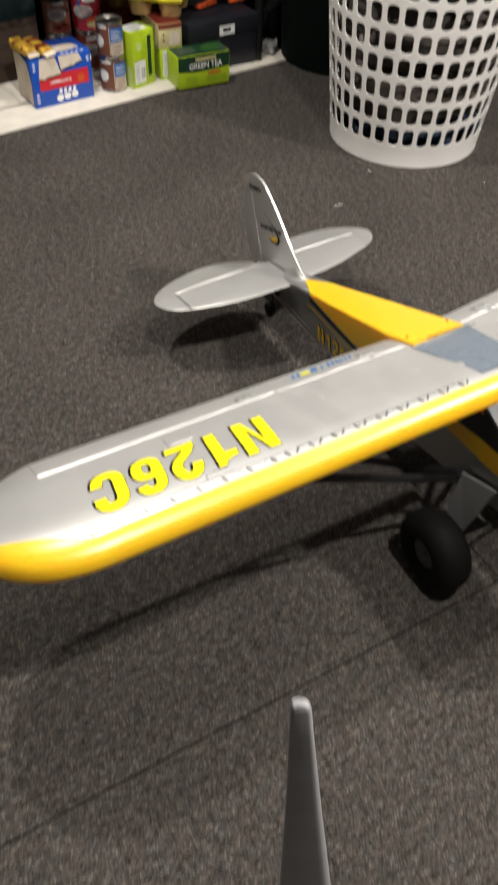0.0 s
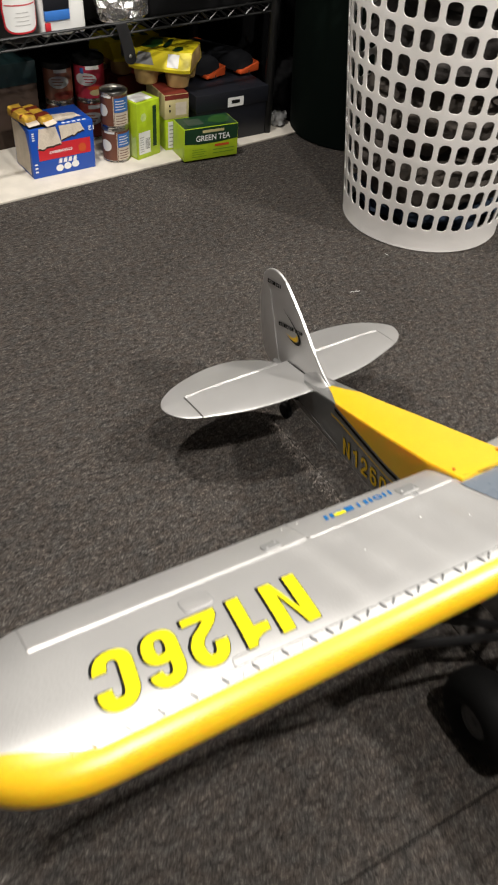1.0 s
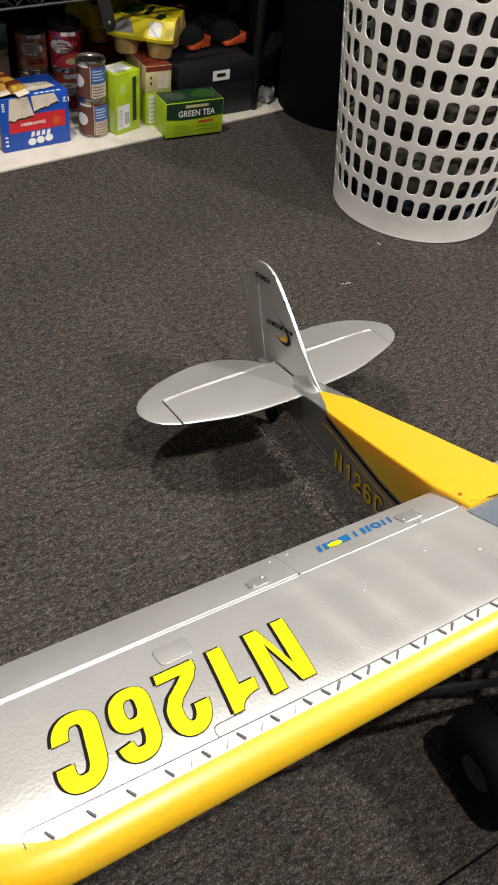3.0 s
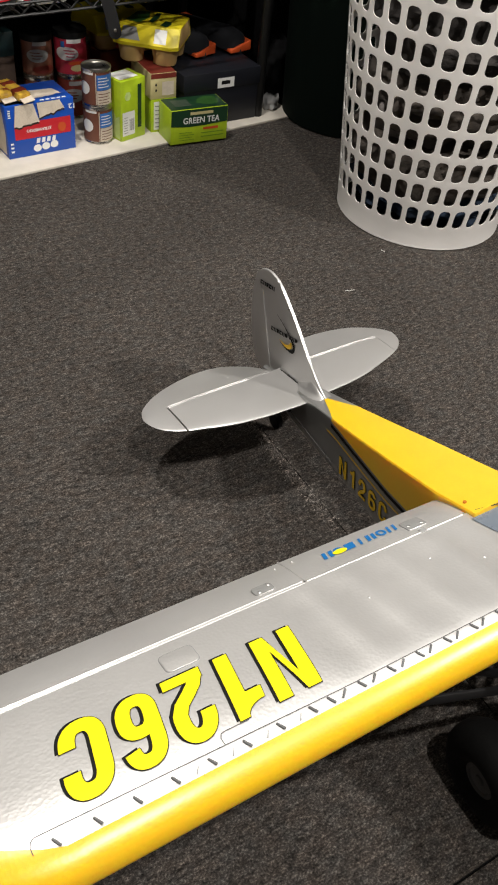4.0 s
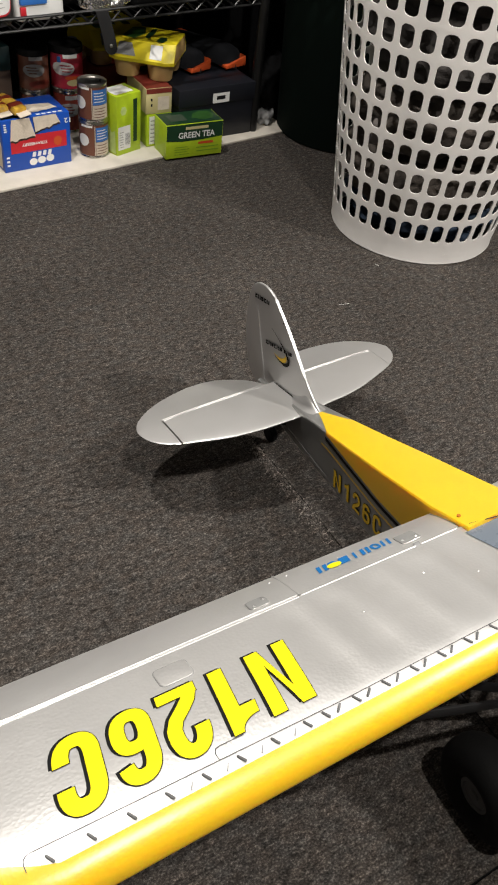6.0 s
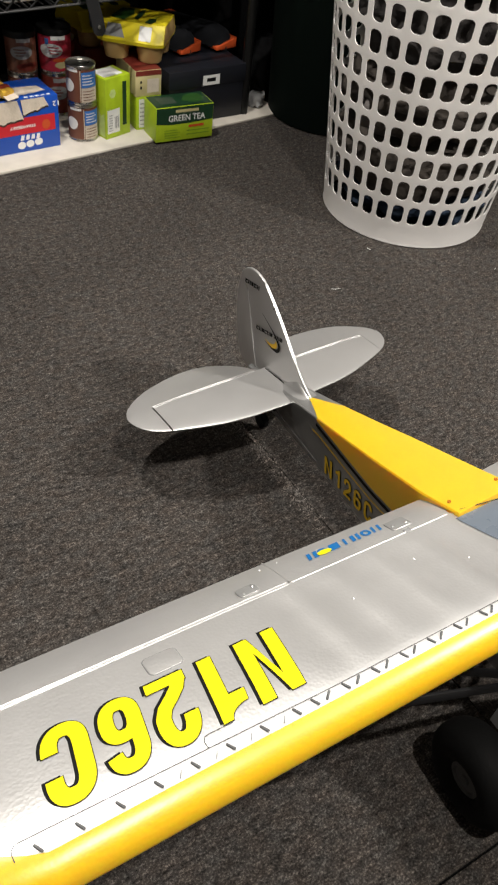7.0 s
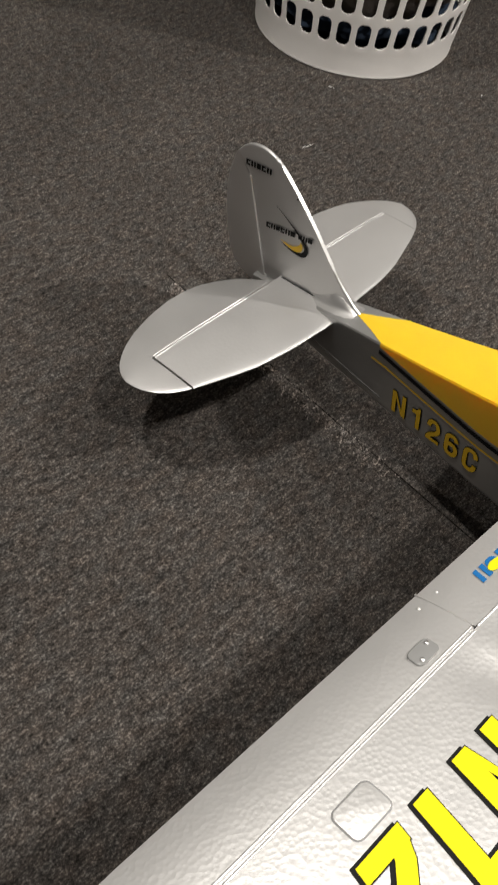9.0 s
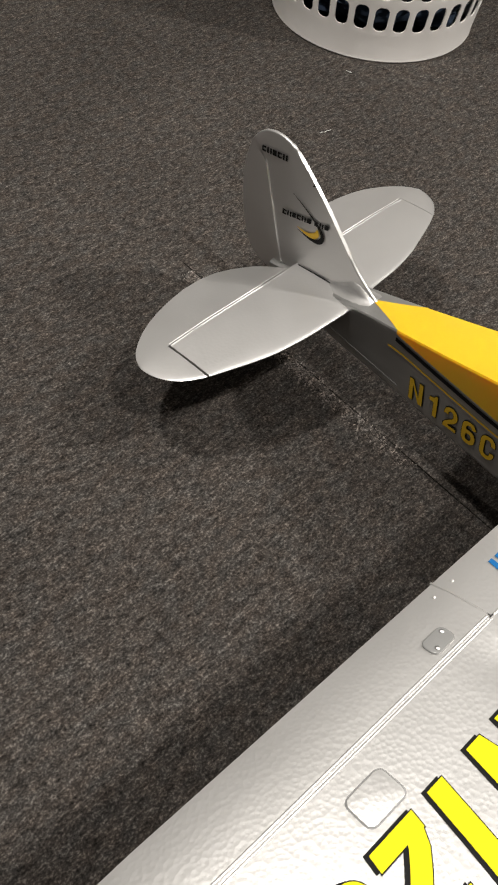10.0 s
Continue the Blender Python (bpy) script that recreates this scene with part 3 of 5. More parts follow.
for side in (-1, 1):
    skin_plate("servo_hatch", side * 0.3915, 0.0465, 0.031, 0.022, 0.005, 0.0016, SILVER, wing)
    skin_plate("hatch_gap", side * 0.3915, 0.0465, 0.0326, 0.0236, 0.0056, 0.0009, GREY_PLASTIC, wing)
    skin_plate("horn_plate", side * 0.284, 0.0865, 0.0215, 0.0140, 0.0045, 0.0023, CLEAR_PLATE, wing, ((side * 0.0055, -0.0035), (-side * 0.0070, 0.0026)))
    skin_plate("horn_plate", side * 0.099, 0.0895, 0.0250, 0.0180, 0.003, 0.0020, CLEAR_PLATE, wing, ((-0.008, -0.002), (0.008, -0.004)))
    for x, y in ((0.125, 0.035), (0.082, 0.005), (0.21, 0.02), (0.255, 0.112), (0.235, 0.112)):
        b = lathe([(0.0013, -0.001), (0.0013, 0.0004), (0.0005, 0.0009)], 8)
        part("foam_nub", moved(b, pose(side * x, y, wing_z(x, y))), SILVER, wing)

# maker's mark on the flap, drawn as plain blocks
MARK = [((-0.5, -0.22), (0.22, 0.5)), ((-0.5, 0.5),), ((-0.5, -0.1), (0.15, 0.5)), ((-0.2, 0.2),), ((-0.5, 0.5),), ((-0.5, 0.5),), ((-0.5, -0.15), (0.12, 0.5))]
for i, (bars, w) in enumerate(zip(MARK, (0.0105, 0.0110, 0.0105, 0.0070, 0.0115, 0.0120, 0.0120))):
    x, lean = -0.1215 - 0.01335 * i, 0.28
    bm = bmesh.new()
    if i in (1, 5):
        stroke(bm, oval(0, 0, w / 2 - 0.0015, 0.0044, 0, 351, 24, 2.4), 0.0030, closed=True)
    else:
        for u0, u1 in bars:
            bm.faces.new([bm.verts.new((u * w + lean * v, v, 0)) for u, v in ((u0, -0.0058), (u1, -0.0058), (u1, 0.0058), (u0, 0.0058))])
    for v in bm.verts:
        v.co = Vector((x + v.co.x, 0.0972 + v.co.y, wing_z(x + v.co.x, 0.0972 + v.co.y) + 0.0007))
    part("logo_block", bm, BLUE_DECAL, wing, smooth=0)
bm = bmesh.new()
bm.faces.new([bm.verts.new((-0.1885 + 0.0085 * math.cos(t), 0.0950 + 0.0042 * math.sin(t), 0)) for t in np.linspace(0, 2 * math.pi, 21)[:-1]])
for v in bm.verts:
    v.co.z = wing_z(v.co.x, v.co.y) + 0.0011
part("logo_disc", bm, DECAL, wing, smooth=0)

# fuselage: stations of y, half width, top, colour line, belly
BODY = [(0.545, 0.006, -0.054, -0.056, -0.080), (0.50, 0.011, -0.048, -0.050, -0.090), (0.415, 0.0185, -0.0365, -0.0405, -0.103), (0.375, 0.0212, -0.0315, -0.0360, -0.108), (0.34, 0.0242, -0.0275, -0.0330, -0.112),
        (0.28, 0.0295, -0.0195, -0.0430, -0.120), (0.21, 0.0355, -0.0090, -0.0540, -0.130), (0.12, 0.0415, 0.0045, -0.0610, -0.140), (0.06, 0.0425, 0.0165, -0.062, -0.146),
        (0.055, 0.044, 0.0, -0.064, -0.146), (-0.08, 0.047, -0.002, -0.086, -0.152), (-0.135, 0.046, -0.048, -0.094, -0.152), (-0.26, 0.043, -0.062, -0.075, -0.140), (-0.31, 0.034, -0.072, -0.085, -0.125)]
bm = bmesh.new()
rings = []
for y, w, zt, zl, zb in BODY:
    prof = [(0, zt + 0.002), (w * 0.5, zt + 0.0015), (w * 0.96, zt), (w * 0.995, zt - 0.002), (w, min(zl + 0.001, zt - 0.004)), (w, zl - 0.004), (w * 0.98, zb + 0.008), (w * 0.85, zb), (0, zb - 0.002)]
    ring = [bm.verts.new((x, y, z)) for x, z in prof] + [bm.verts.new((-x, y, z)) for x, z in reversed(prof[1:-1])]
    rings.append(ring)
for k, (a, b) in enumerate(zip(rings, rings[1:])):
    n = len(a)
    for i in range(n):
        f = bm.faces.new((a[i], a[(i + 1) % n], b[(i + 1) % n], b[i]))
        upper = i < 4 or i >= n - 4
        y = BODY[k][0]
        f.material_index = 0 if y > 0.341 else 1 if (upper and y > -0.07) or y < -0.13 else 2 if upper else 0
bm.faces.new(rings[0])
bm.faces.new(rings[-1]).material_index = 1
fuselage = part("fuselage", bm, [SILVER_FILM, YELLOW, BLACK_PLASTIC], plane, "slab-sided fuselage, silver below a yellow spine", 14)


bm = bmesh.new()
rows = []
for y in (0.395, 0.388, 0.38, 0.365, 0.35, 0.3412, 0.3385):
    ys = [b[0] for b in BODY][::-1]
    w = float(np.interp(y, ys, [b[1] for b in BODY][::-1])) * 0.965
    z = float(np.interp(y, ys, [b[2] for b in BODY][::-1])) + 0.0005
    k = min(1, max(0.02, (0.395 - y) / 0.055))
    rows.append([bm.verts.new((w * k * u, y, z + 0.002 * (1 - abs(w * k * u) / w) ** 0.8)) for u in (-1, -0.75, -0.5, -0.25, 0, 0.25, 0.5, 0.75, 1)])
for a, b in zip(rows, rows[1:]):
    for i in range(8):
        bm.faces.new((a[i], a[i + 1], b[i + 1], b[i]))
part("spine_top", bm, YELLOW, fuselage, smooth=50)
for x in (-0.034, 0.034):
    b = lathe([(0.0022, -0.002), (0.0022, 0.0002), (0.0004, 0.0004)], 12)
    part("screw_recess", moved(b, pose(x, 0.083, 0.0137)), AMBER, fuselage)
part("receiver_wire", rod((-0.036, 0.0655, 0.0155), (0.045, 0.040, 0.0240), 0.0006, 6), BLACK_WIRE, fuselage)


def body_side(y):
    ys = [b[0] for b in BODY][::-1]
    ws = [b[1] for b in BODY][::-1]
    return float(np.interp(y, ys, ws))


def body_line(y):
    return float(np.interp(y, [b[0] for b in BODY][::-1], [b[3] for b in BODY][::-1]))


for side in (-1, 1):
    for name, m, y0, y1, drop0, drop1, h in (("black_stripe", BLACK_DECAL, 0.34, 0.06, 0.002, 0.002, 0.0055), ("gold_stripe", DECAL_SIDE, 0.35, 0.06, 0.0165, 0.0140, 0.0022)):
        bm = bmesh.new()
        n = 14
        for i in range(n):
            ya, yb = y0 + (y1 - y0) * i / n, y0 + (y1 - y0) * (i + 1) / n
            za, zb = body_line(ya) - drop0 - (drop1 - drop0) * i / n, body_line(yb) - drop0 - (drop1 - drop0) * (i + 1) / n
            bm.faces.new([bm.verts.new(v) for v in ((side * (body_side(ya) + 0.0007), ya, za), (side * (body_side(yb) + 0.0007), yb, zb), (side * (body_side(yb) + 0.0007), yb, zb - h), (side * (body_side(ya) + 0.0007), ya, za - h))])
        part(name, bm, m, fuselage, smooth=0)
    for i, (letter, w) in enumerate((("N", 0.0185), ("1", 0.011), ("2", 0.017), ("6", 0.017), ("C", 0.0175))):
        y = 0.3065 - 0.0238 * i
        z = -0.0875 - 0.0013 * i
        for m, off, grow in ((BLACK_DECAL, 0.0007, 0.0007), (DECAL_SIDE, 0.0011, 0.0)):
            bm = glyph(letter, w, 0.029, 0.0050, grow)
            for v in bm.verts:
                yy = y + side * v.co.x
                v.co = Vector((side * (body_side(yy) * 0.992 + off + v.co.z), yy, z + v.co.y))
            part("side_letter", bm, m, fuselage, smooth=0)

# tail
LEX = np.array([0.0, 0.03, 0.075, 0.115, 0.15, 0.19, 0.203, 0.214, 0.2215, 0.227, 0.2295, 0.230])
LEX = LEX * 0.962
LEY = np.array([0.408, 0.4085, 0.4105, 0.4160, 0.4255, 0.4375, 0.4435, 0.4510, 0.4600, 0.4700, 0.4800, 0.4860])
TEX = np.array([0.010, 0.018, 0.030, 0.048, 0.065, 0.085, 0.110, 0.135, 0.155, 0.178, 0.195, 0.208, 0.218, 0.225, 0.2285, 0.230])
TEX = TEX * 0.962
TEY = np.array([0.5150, 0.5270, 0.5400, 0.5530, 0.5620, 0.5670, 0.5680, 0.5640, 0.5580, 0.5470, 0.5350, 0.5240, 0.5130, 0.5030, 0.4950, 0.4880])
TAIL_Z = -0.0430


def tail_loft(xs, front, back, shape):
    """A thin cambered slab: shape(v, x) is the half thickness at the fraction v from front to back."""
    bm = bmesh.new()
    vs = [0, .015, .05, .11, .2, .32, .48, .66, .84, .95, 1]
    top, low = [], []
    for x in xs:
        f, b = front(x), back(x)
        top.append([bm.verts.new((x, f + (b - f) * v, TAIL_Z + shape(v, abs(x)))) for v in vs])
        low.append([bm.verts.new((x, f + (b - f) * v, TAIL_Z - shape(v, abs(x)))) for v in vs])
    n = len(vs)
    for i in range(len(xs) - 1):
        for k in range(n - 1):
            bm.faces.new((top[i][k], top[i + 1][k], top[i + 1][k + 1], top[i][k + 1]))
            bm.faces.new((low[i][k + 1], low[i + 1][k + 1], low[i + 1][k], low[i][k]))
        for k in (0, n - 1):
            bm.faces.new((top[i][k], top[i + 1][k], low[i + 1][k], low[i][k]))
    for i in (0, -1):
        bm.faces.new(top[i] + low[i][::-1])
    bmesh.ops.remove_doubles(bm, verts=bm.verts, dist=1e-6)
    return bm


TIP_R = 0.2148
SWEEP_X = np.array([0.0, 0.035, 0.088, 0.138, 0.176])
SWEEP_Y = np.array([0.0, 0.007, 0.0085, 0.0125, 0.0150])


def round_tip(x, y, x0, end):
    """Carry an edge from x0 on round to the tip, as a quarter of a superellipse."""
    t = min(1.0, max(0.0, (x - x0) / (TIP_R - x0)))
    return end + (y - end) * (1 - t ** 2.2) ** (1 / 2.2)


def lead(x):
    y = float(np.interp(min(abs(x), 0.176) if x > 0 else abs(x), LEX, LEY))
    if x > 0:
        y += float(np.interp(x, SWEEP_X, SWEEP_Y)) + 0.22 * max(0, x - 0.176)
        return round_tip(x, y, 0.165, 0.503)
    return y + float(np.interp(-x, [0.13, 0.19, 0.2145, 0.2212], [0.0, 0.0045, 0.0070, 0.0090]))


def trail(x):
    y = float(np.interp(min(x, 0.170) if x > 0 else -x, TEX, TEY))
    if x > 0:
        y += float(np.interp(x, [0.12, 0.151, 0.170], [0.0, 0.004, 0.0065])) - 0.45 * max(0, x - 0.170)
        return round_tip(x, y, 0.165, 0.503)
    return y + float(np.interp(-x, [0.13, 0.147, 0.167, 0.185, 0.2005, 0.2127, 0.2185, 0.2212], [0.0, 0.001, 0.003, 0.0065, 0.0088, 0.0112, 0.0108, 0.0105]))


TAIL_HINGE = 0.5035
def tail_thin(x):
    return 1.0 if x < 0.12 else 1 - 0.42 * min(1.0, ((x - 0.12) / 0.0615) ** 2)


def round_nose(v, x):
    k = 1 - (1 - min(1, v)) ** 2
    return (0.0005 + 0.0051 * (0.8 * math.sqrt(k) + 0.2 * k)) * tail_thin(x)


def taper_off(v, x):
    return (0.0054 - 0.0046 * v) * tail_thin(x)


def tip_shape(v, x):
    """The balance tip goes on from the tailplane's and the elevator's sections and thins towards its end."""
    f, b = lead(x), trail(x)
    y = f + (b - f) * v
    k = round_nose((y - f) / max(1e-4, TAIL_HINGE - f), 0.1826) if y < TAIL_HINGE else taper_off((y - TAIL_HINGE) / max(1e-4, b - TAIL_HINGE), 0.1826)
    return k * (1 - 0.85 * min(1.0, max(0.0, (abs(x) - 0.1826) / 0.0386)) ** 2.5)


TAIL_X = -0.006
part("tailplane", tail_loft([-0.1802 + 0.3620 * i / 32 for i in range(33)], lead, lambda x: TAIL_HINGE - 0.0006, round_nose), SILVER_TAIL, plane, smooth=50).location.x = TAIL_X
for side in (-1, 1):
    xs = sorted(side * v for v in (0.010, 0.014, 0.018, 0.024, 0.030, 0.040, 0.05, 0.065, 0.085, 0.11, 0.135, 0.155, 0.17, 0.1826))
    elev = part("elevator", tail_loft(xs, lambda x: TAIL_HINGE + 0.0006, trail, taper_off), SILVER_TAIL, plane, smooth=50)
    elev.location.x = TAIL_X
    last = TIP_R if side > 0 else 0.2212
    tips = sorted(side * (0.1826 + (last - 0.1826) * math.sin(math.pi / 2 * i / 18)) for i in range(19))
    part("balance_tip", tail_loft(tips, lead, trail, lambda v, x: tip_shape(v, side * x)), SILVER_TAIL, elev, smooth=50)
    bm = bmesh.new()
    for y in (TAIL_HINGE - 0.0017, TAIL_HINGE + 0.0017):
        rod_into(bm, (side * 0.016, y, TAIL_Z + 0.0052), (side * 0.125, y, TAIL_Z + 0.0051), 0.0011, 8)
        rod_into(bm, (side * 0.125, y, TAIL_Z + 0.0051), (side * 0.180, y, TAIL_Z + 0.0031), 0.0011, 8)
    part("hinge_lip", bm, SILVER_TAIL, plane, smooth=50).location.x = TAIL_X


def upright(outline, t, edge):
    """A plate that stands along y: the outline gives y and z."""
    bm = plate(outline, -t / 2, t / 2, edge)
    for v in bm.verts:
        v.co = Vector((v.co.z, v.co.x, v.co.y))
    return bm



def smooth_line(pts, n=5):
    """A Catmull-Rom line through points."""
    out = []
    for i in range(len(pts) - 1):
        p = [pts[max(i - 1, 0)], pts[i], pts[i + 1], pts[min(i + 2, len(pts) - 1)]]
        for k in range(n):
            t = k / n
            out.append(tuple(0.5 * (2 * p[1][j] + (p[2][j] - p[0][j]) * t + (2 * p[0][j] - 5 * p[1][j] + 4 * p[2][j] - p[3][j]) * t * t + (3 * p[1][j] - p[0][j] - 3 * p[2][j] + p[3][j]) * t ** 3) for j in range(len(pts[0]))))
    return out + [tuple(pts[-1])]


LEAD_PTS = np.array([(0.372, -0.040), (0.384, -0.0325), (0.396, -0.0240), (0.407, -0.0135), (0.420, 0.0020), (0.437, 0.0240), (0.456, 0.0505), (0.4735, 0.0715), (0.487, 0.0885), (0.499, 0.0995)])
LEAD_FIT = np.polyfit(LEAD_PTS[:, 1], LEAD_PTS[:, 0], 4)
FIN = [(float(np.polyval(LEAD_FIT, z)), float(z)) for z in np.linspace(-0.040, 0.0960, 20)]
FIN += smooth_line([(0.499, 0.1000), (0.512, 0.1065), (0.526, 0.1090), (0.541, 0.1070), (0.553, 0.1005), (0.5615, 0.0925)], 3) + [(0.5433, 0.0709), (0.5290, -0.048), (0.50, -0.050)]
part("fin", upright(FIN, 0.0042, 0.0020), SILVER_TAIL, plane, smooth=50)
RUDDER = smooth_line([(0.5600, 0.0940), (0.569, 0.0815), (0.577, 0.0680), (0.588, 0.0400), (0.5955, 0.0120), (0.598, -0.0180), (0.596, -0.0450), (0.590, -0.0620), (0.574, -0.0700), (0.556, -0.0720), (0.540, -0.0660), (0.5303, -0.0480)], 4) + [(0.5441, 0.0680)]
bm = upright(RUDDER, 0.0048, 0.0018)
for v in bm.verts:
    back = max(0.0, v.co.y - 0.530 - 0.11 * (v.co.z + 0.048))
    v.co.x += 0.20 * back
    v.co.y += 0.10 * back
rudder = part("rudder", bm, SILVER_TAIL, plane, smooth=50)
part("hinge_lip", rod((-0.0024, 0.5302, -0.046), (-0.0024, 0.5436, 0.0700), 0.0008, 8), SILVER_TAIL, plane)
part("split_tick", box_bm(-0.0040, 0.0040, 0.4722, 0.4744, 0.0700, 0.0708), BLACK_DECAL, plane)
bm = bmesh.new()
rows = []
for y in np.linspace(0.389, 0.50, 12):
    zt = float(np.interp(y, [b[0] for b in BODY][::-1], [b[2] for b in BODY][::-1])) + 0.0015
    h = min(1.0, max(0.06, (y - 0.389) / 0.024)) * (1 - 0.8 * min(1.0, max(0.0, (y - 0.418) / 0.035)))
    w = float(np.interp(y, [b[0] for b in BODY][::-1], [b[1] for b in BODY][::-1])) * 0.90
    half = [(w, zt - 0.002), (0.55 * w, zt + 0.0015 * h), (0.30 * w, zt + 0.006 * h), (0.0029, zt + 0.016 * h), (0.0, zt + 0.017 * h)]
    rows.append([bm.verts.new((x, float(y), z)) for x, z in half] + [bm.verts.new((-x, float(y), z)) for x, z in half[-2::-1]])
for a, b in zip(rows, rows[1:]):
    for i in range(len(a) - 1):
        bm.faces.new((a[i], a[i + 1], b[i + 1], b[i]))
for r in (rows[0], rows[-1]):
    bm.faces.new(r)
part("fin_fillet", bm, SILVER_TAIL, plane, smooth=60)
for side in (-1, 1):
    part("root_gap", rod((side * 0.0032, 0.436, -0.0373), (side * 0.0032, 0.500, -0.0372), 0.0007, 6), BLACK_DECAL, plane)


def swoosh(pts, o):
    bm = bmesh.new()
    line = smooth_line(pts, 6)
    left, right = [], []
    for i, (y, z, w) in enumerate(line):
        a, b = line[max(i - 1, 0)], line[min(i + 1, len(line) - 1)]
        d = Vector((b[0] - a[0], b[1] - a[1])).normalized() * w / 2
        left.append(bm.verts.new((o, y - d.y, z + d.x)))
        right.append(bm.verts.new((o, y + d.y, z - d.x)))
    for i in range(len(line) - 1):
        bm.faces.new((left[i], left[i + 1], right[i + 1], right[i]))
    return bm


def mark_blocks(y0, z0, dz, widths, h, gap, o):
    """A row of plain leaning blocks in place of a maker's name."""
    bm = bmesh.new()
    y, z = y0, z0
    for k, w in enumerate(widths):
        lean = 0.0012
        if k % 3 == 2:
            quads = [((y, z), (y - w, z + dz * w), (y - w, z + h), (y, z + h))]
        elif k % 3 == 1:
            quads = [((y, z), (y - w * 0.38, z), (y - w * 0.38, z + h), (y, z + h)), ((y - w * 0.62, z), (y - w, z), (y - w, z + h), (y - w * 0.62, z + h))]
        else:
            quads = [((y, z + h * 0.68), (y - w, z + h * 0.68), (y - w, z + h), (y, z + h)), ((y, z), (y - w, z), (y - w, z + h * 0.32), (y, z + h * 0.32)), ((y, z + h * 0.32), (y - w * 0.4, z + h * 0.32), (y - w * 0.4, z + h * 0.68), (y, z + h * 0.68))]
        for q in quads:
            bm.faces.new([bm.verts.new((o, yy - lean * (zz - z) / h, zz)) for yy, zz in q])
        y -= w + gap
        z += dz * (w + gap)
    return bm


for side in (-1, 1):
    o = side * 0.0031
    part("tail_mark", mark_blocks(0.549, 0.0825, 0.02, (0.0062, 0.0068, 0.0060, 0.0062, 0.0070), 0.0068, 0.0014, o), BLACK_DECAL, plane, smooth=0)
    part("tail_mark", mark_blocks(0.522, 0.0195, 0.10, (0.0062, 0.0062, 0.0058, 0.0060, 0.0066, 0.0062), 0.0066, 0.0012, o + side * 0.0004), BLACK_DECAL, plane, smooth=0)
    part("tail_mark", mark_blocks(0.474, 0.0246, 0.10, (0.0058, 0.0060, 0.0060), 0.0062, 0.0012, o + side * 0.0004), BLACK_DECAL, plane, smooth=0)
    part("tail_swoosh", swoosh([(0.505, 0.0510, 0.0004), (0.488, 0.0405, 0.0014), (0.471, 0.0275, 0.0030), (0.4625, 0.0155, 0.0052), (0.4680, 0.0065, 0.0056), (0.482, 0.0050, 0.0030), (0.500, 0.0095, 0.0005)], o), BLACK_DECAL, plane, smooth=0)
    part("tail_swoosh", swoosh([(0.4700, 0.0210, 0.0010), (0.4705, 0.0150, 0.0062), (0.4760, 0.0105, 0.0068), (0.486, 0.0092, 0.0036), (0.500, 0.0125, 0.0005)], o + side * 0.0002), DECAL_SIDE, plane, smooth=0)
for side in (-1, 1):
    bm = bmesh.new()
    bm.faces.new([bm.verts.new((side * 0.0478, y, z)) for y, z in ((0.045, -0.014), (-0.0812, -0.014), (-0.0812, -0.052), (-0.03, -0.050), (0.02, -0.040))])
    part("cabin_window", bm, BLACK_PLASTIC, fuselage, smooth=0)
    bm = bmesh.new()
    bm.faces.new([bm.verts.new((side * x, y, z)) for x, y, z in ((0.0476, -0.0790, -0.0522), (0.0470, -0.1352, -0.0620), (0.0470, -0.1352, -0.0935), (0.0476, -0.0790, -0.0855))])
    part("cowl_side", bm, YELLOW, fuselage, smooth=0)
# elevator horn and pushrod on the tail
part("pushrod", rod((-0.0155, 0.46, -0.080), (-0.030, 0.33, -0.092), 0.0004, 6), VG_PLASTIC, fuselage)
part("control_horn", box_bm(-0.020, -0.008, 0.452, 0.464, -0.082, -0.074, 0.001), BLACK_PLASTIC, fuselage)

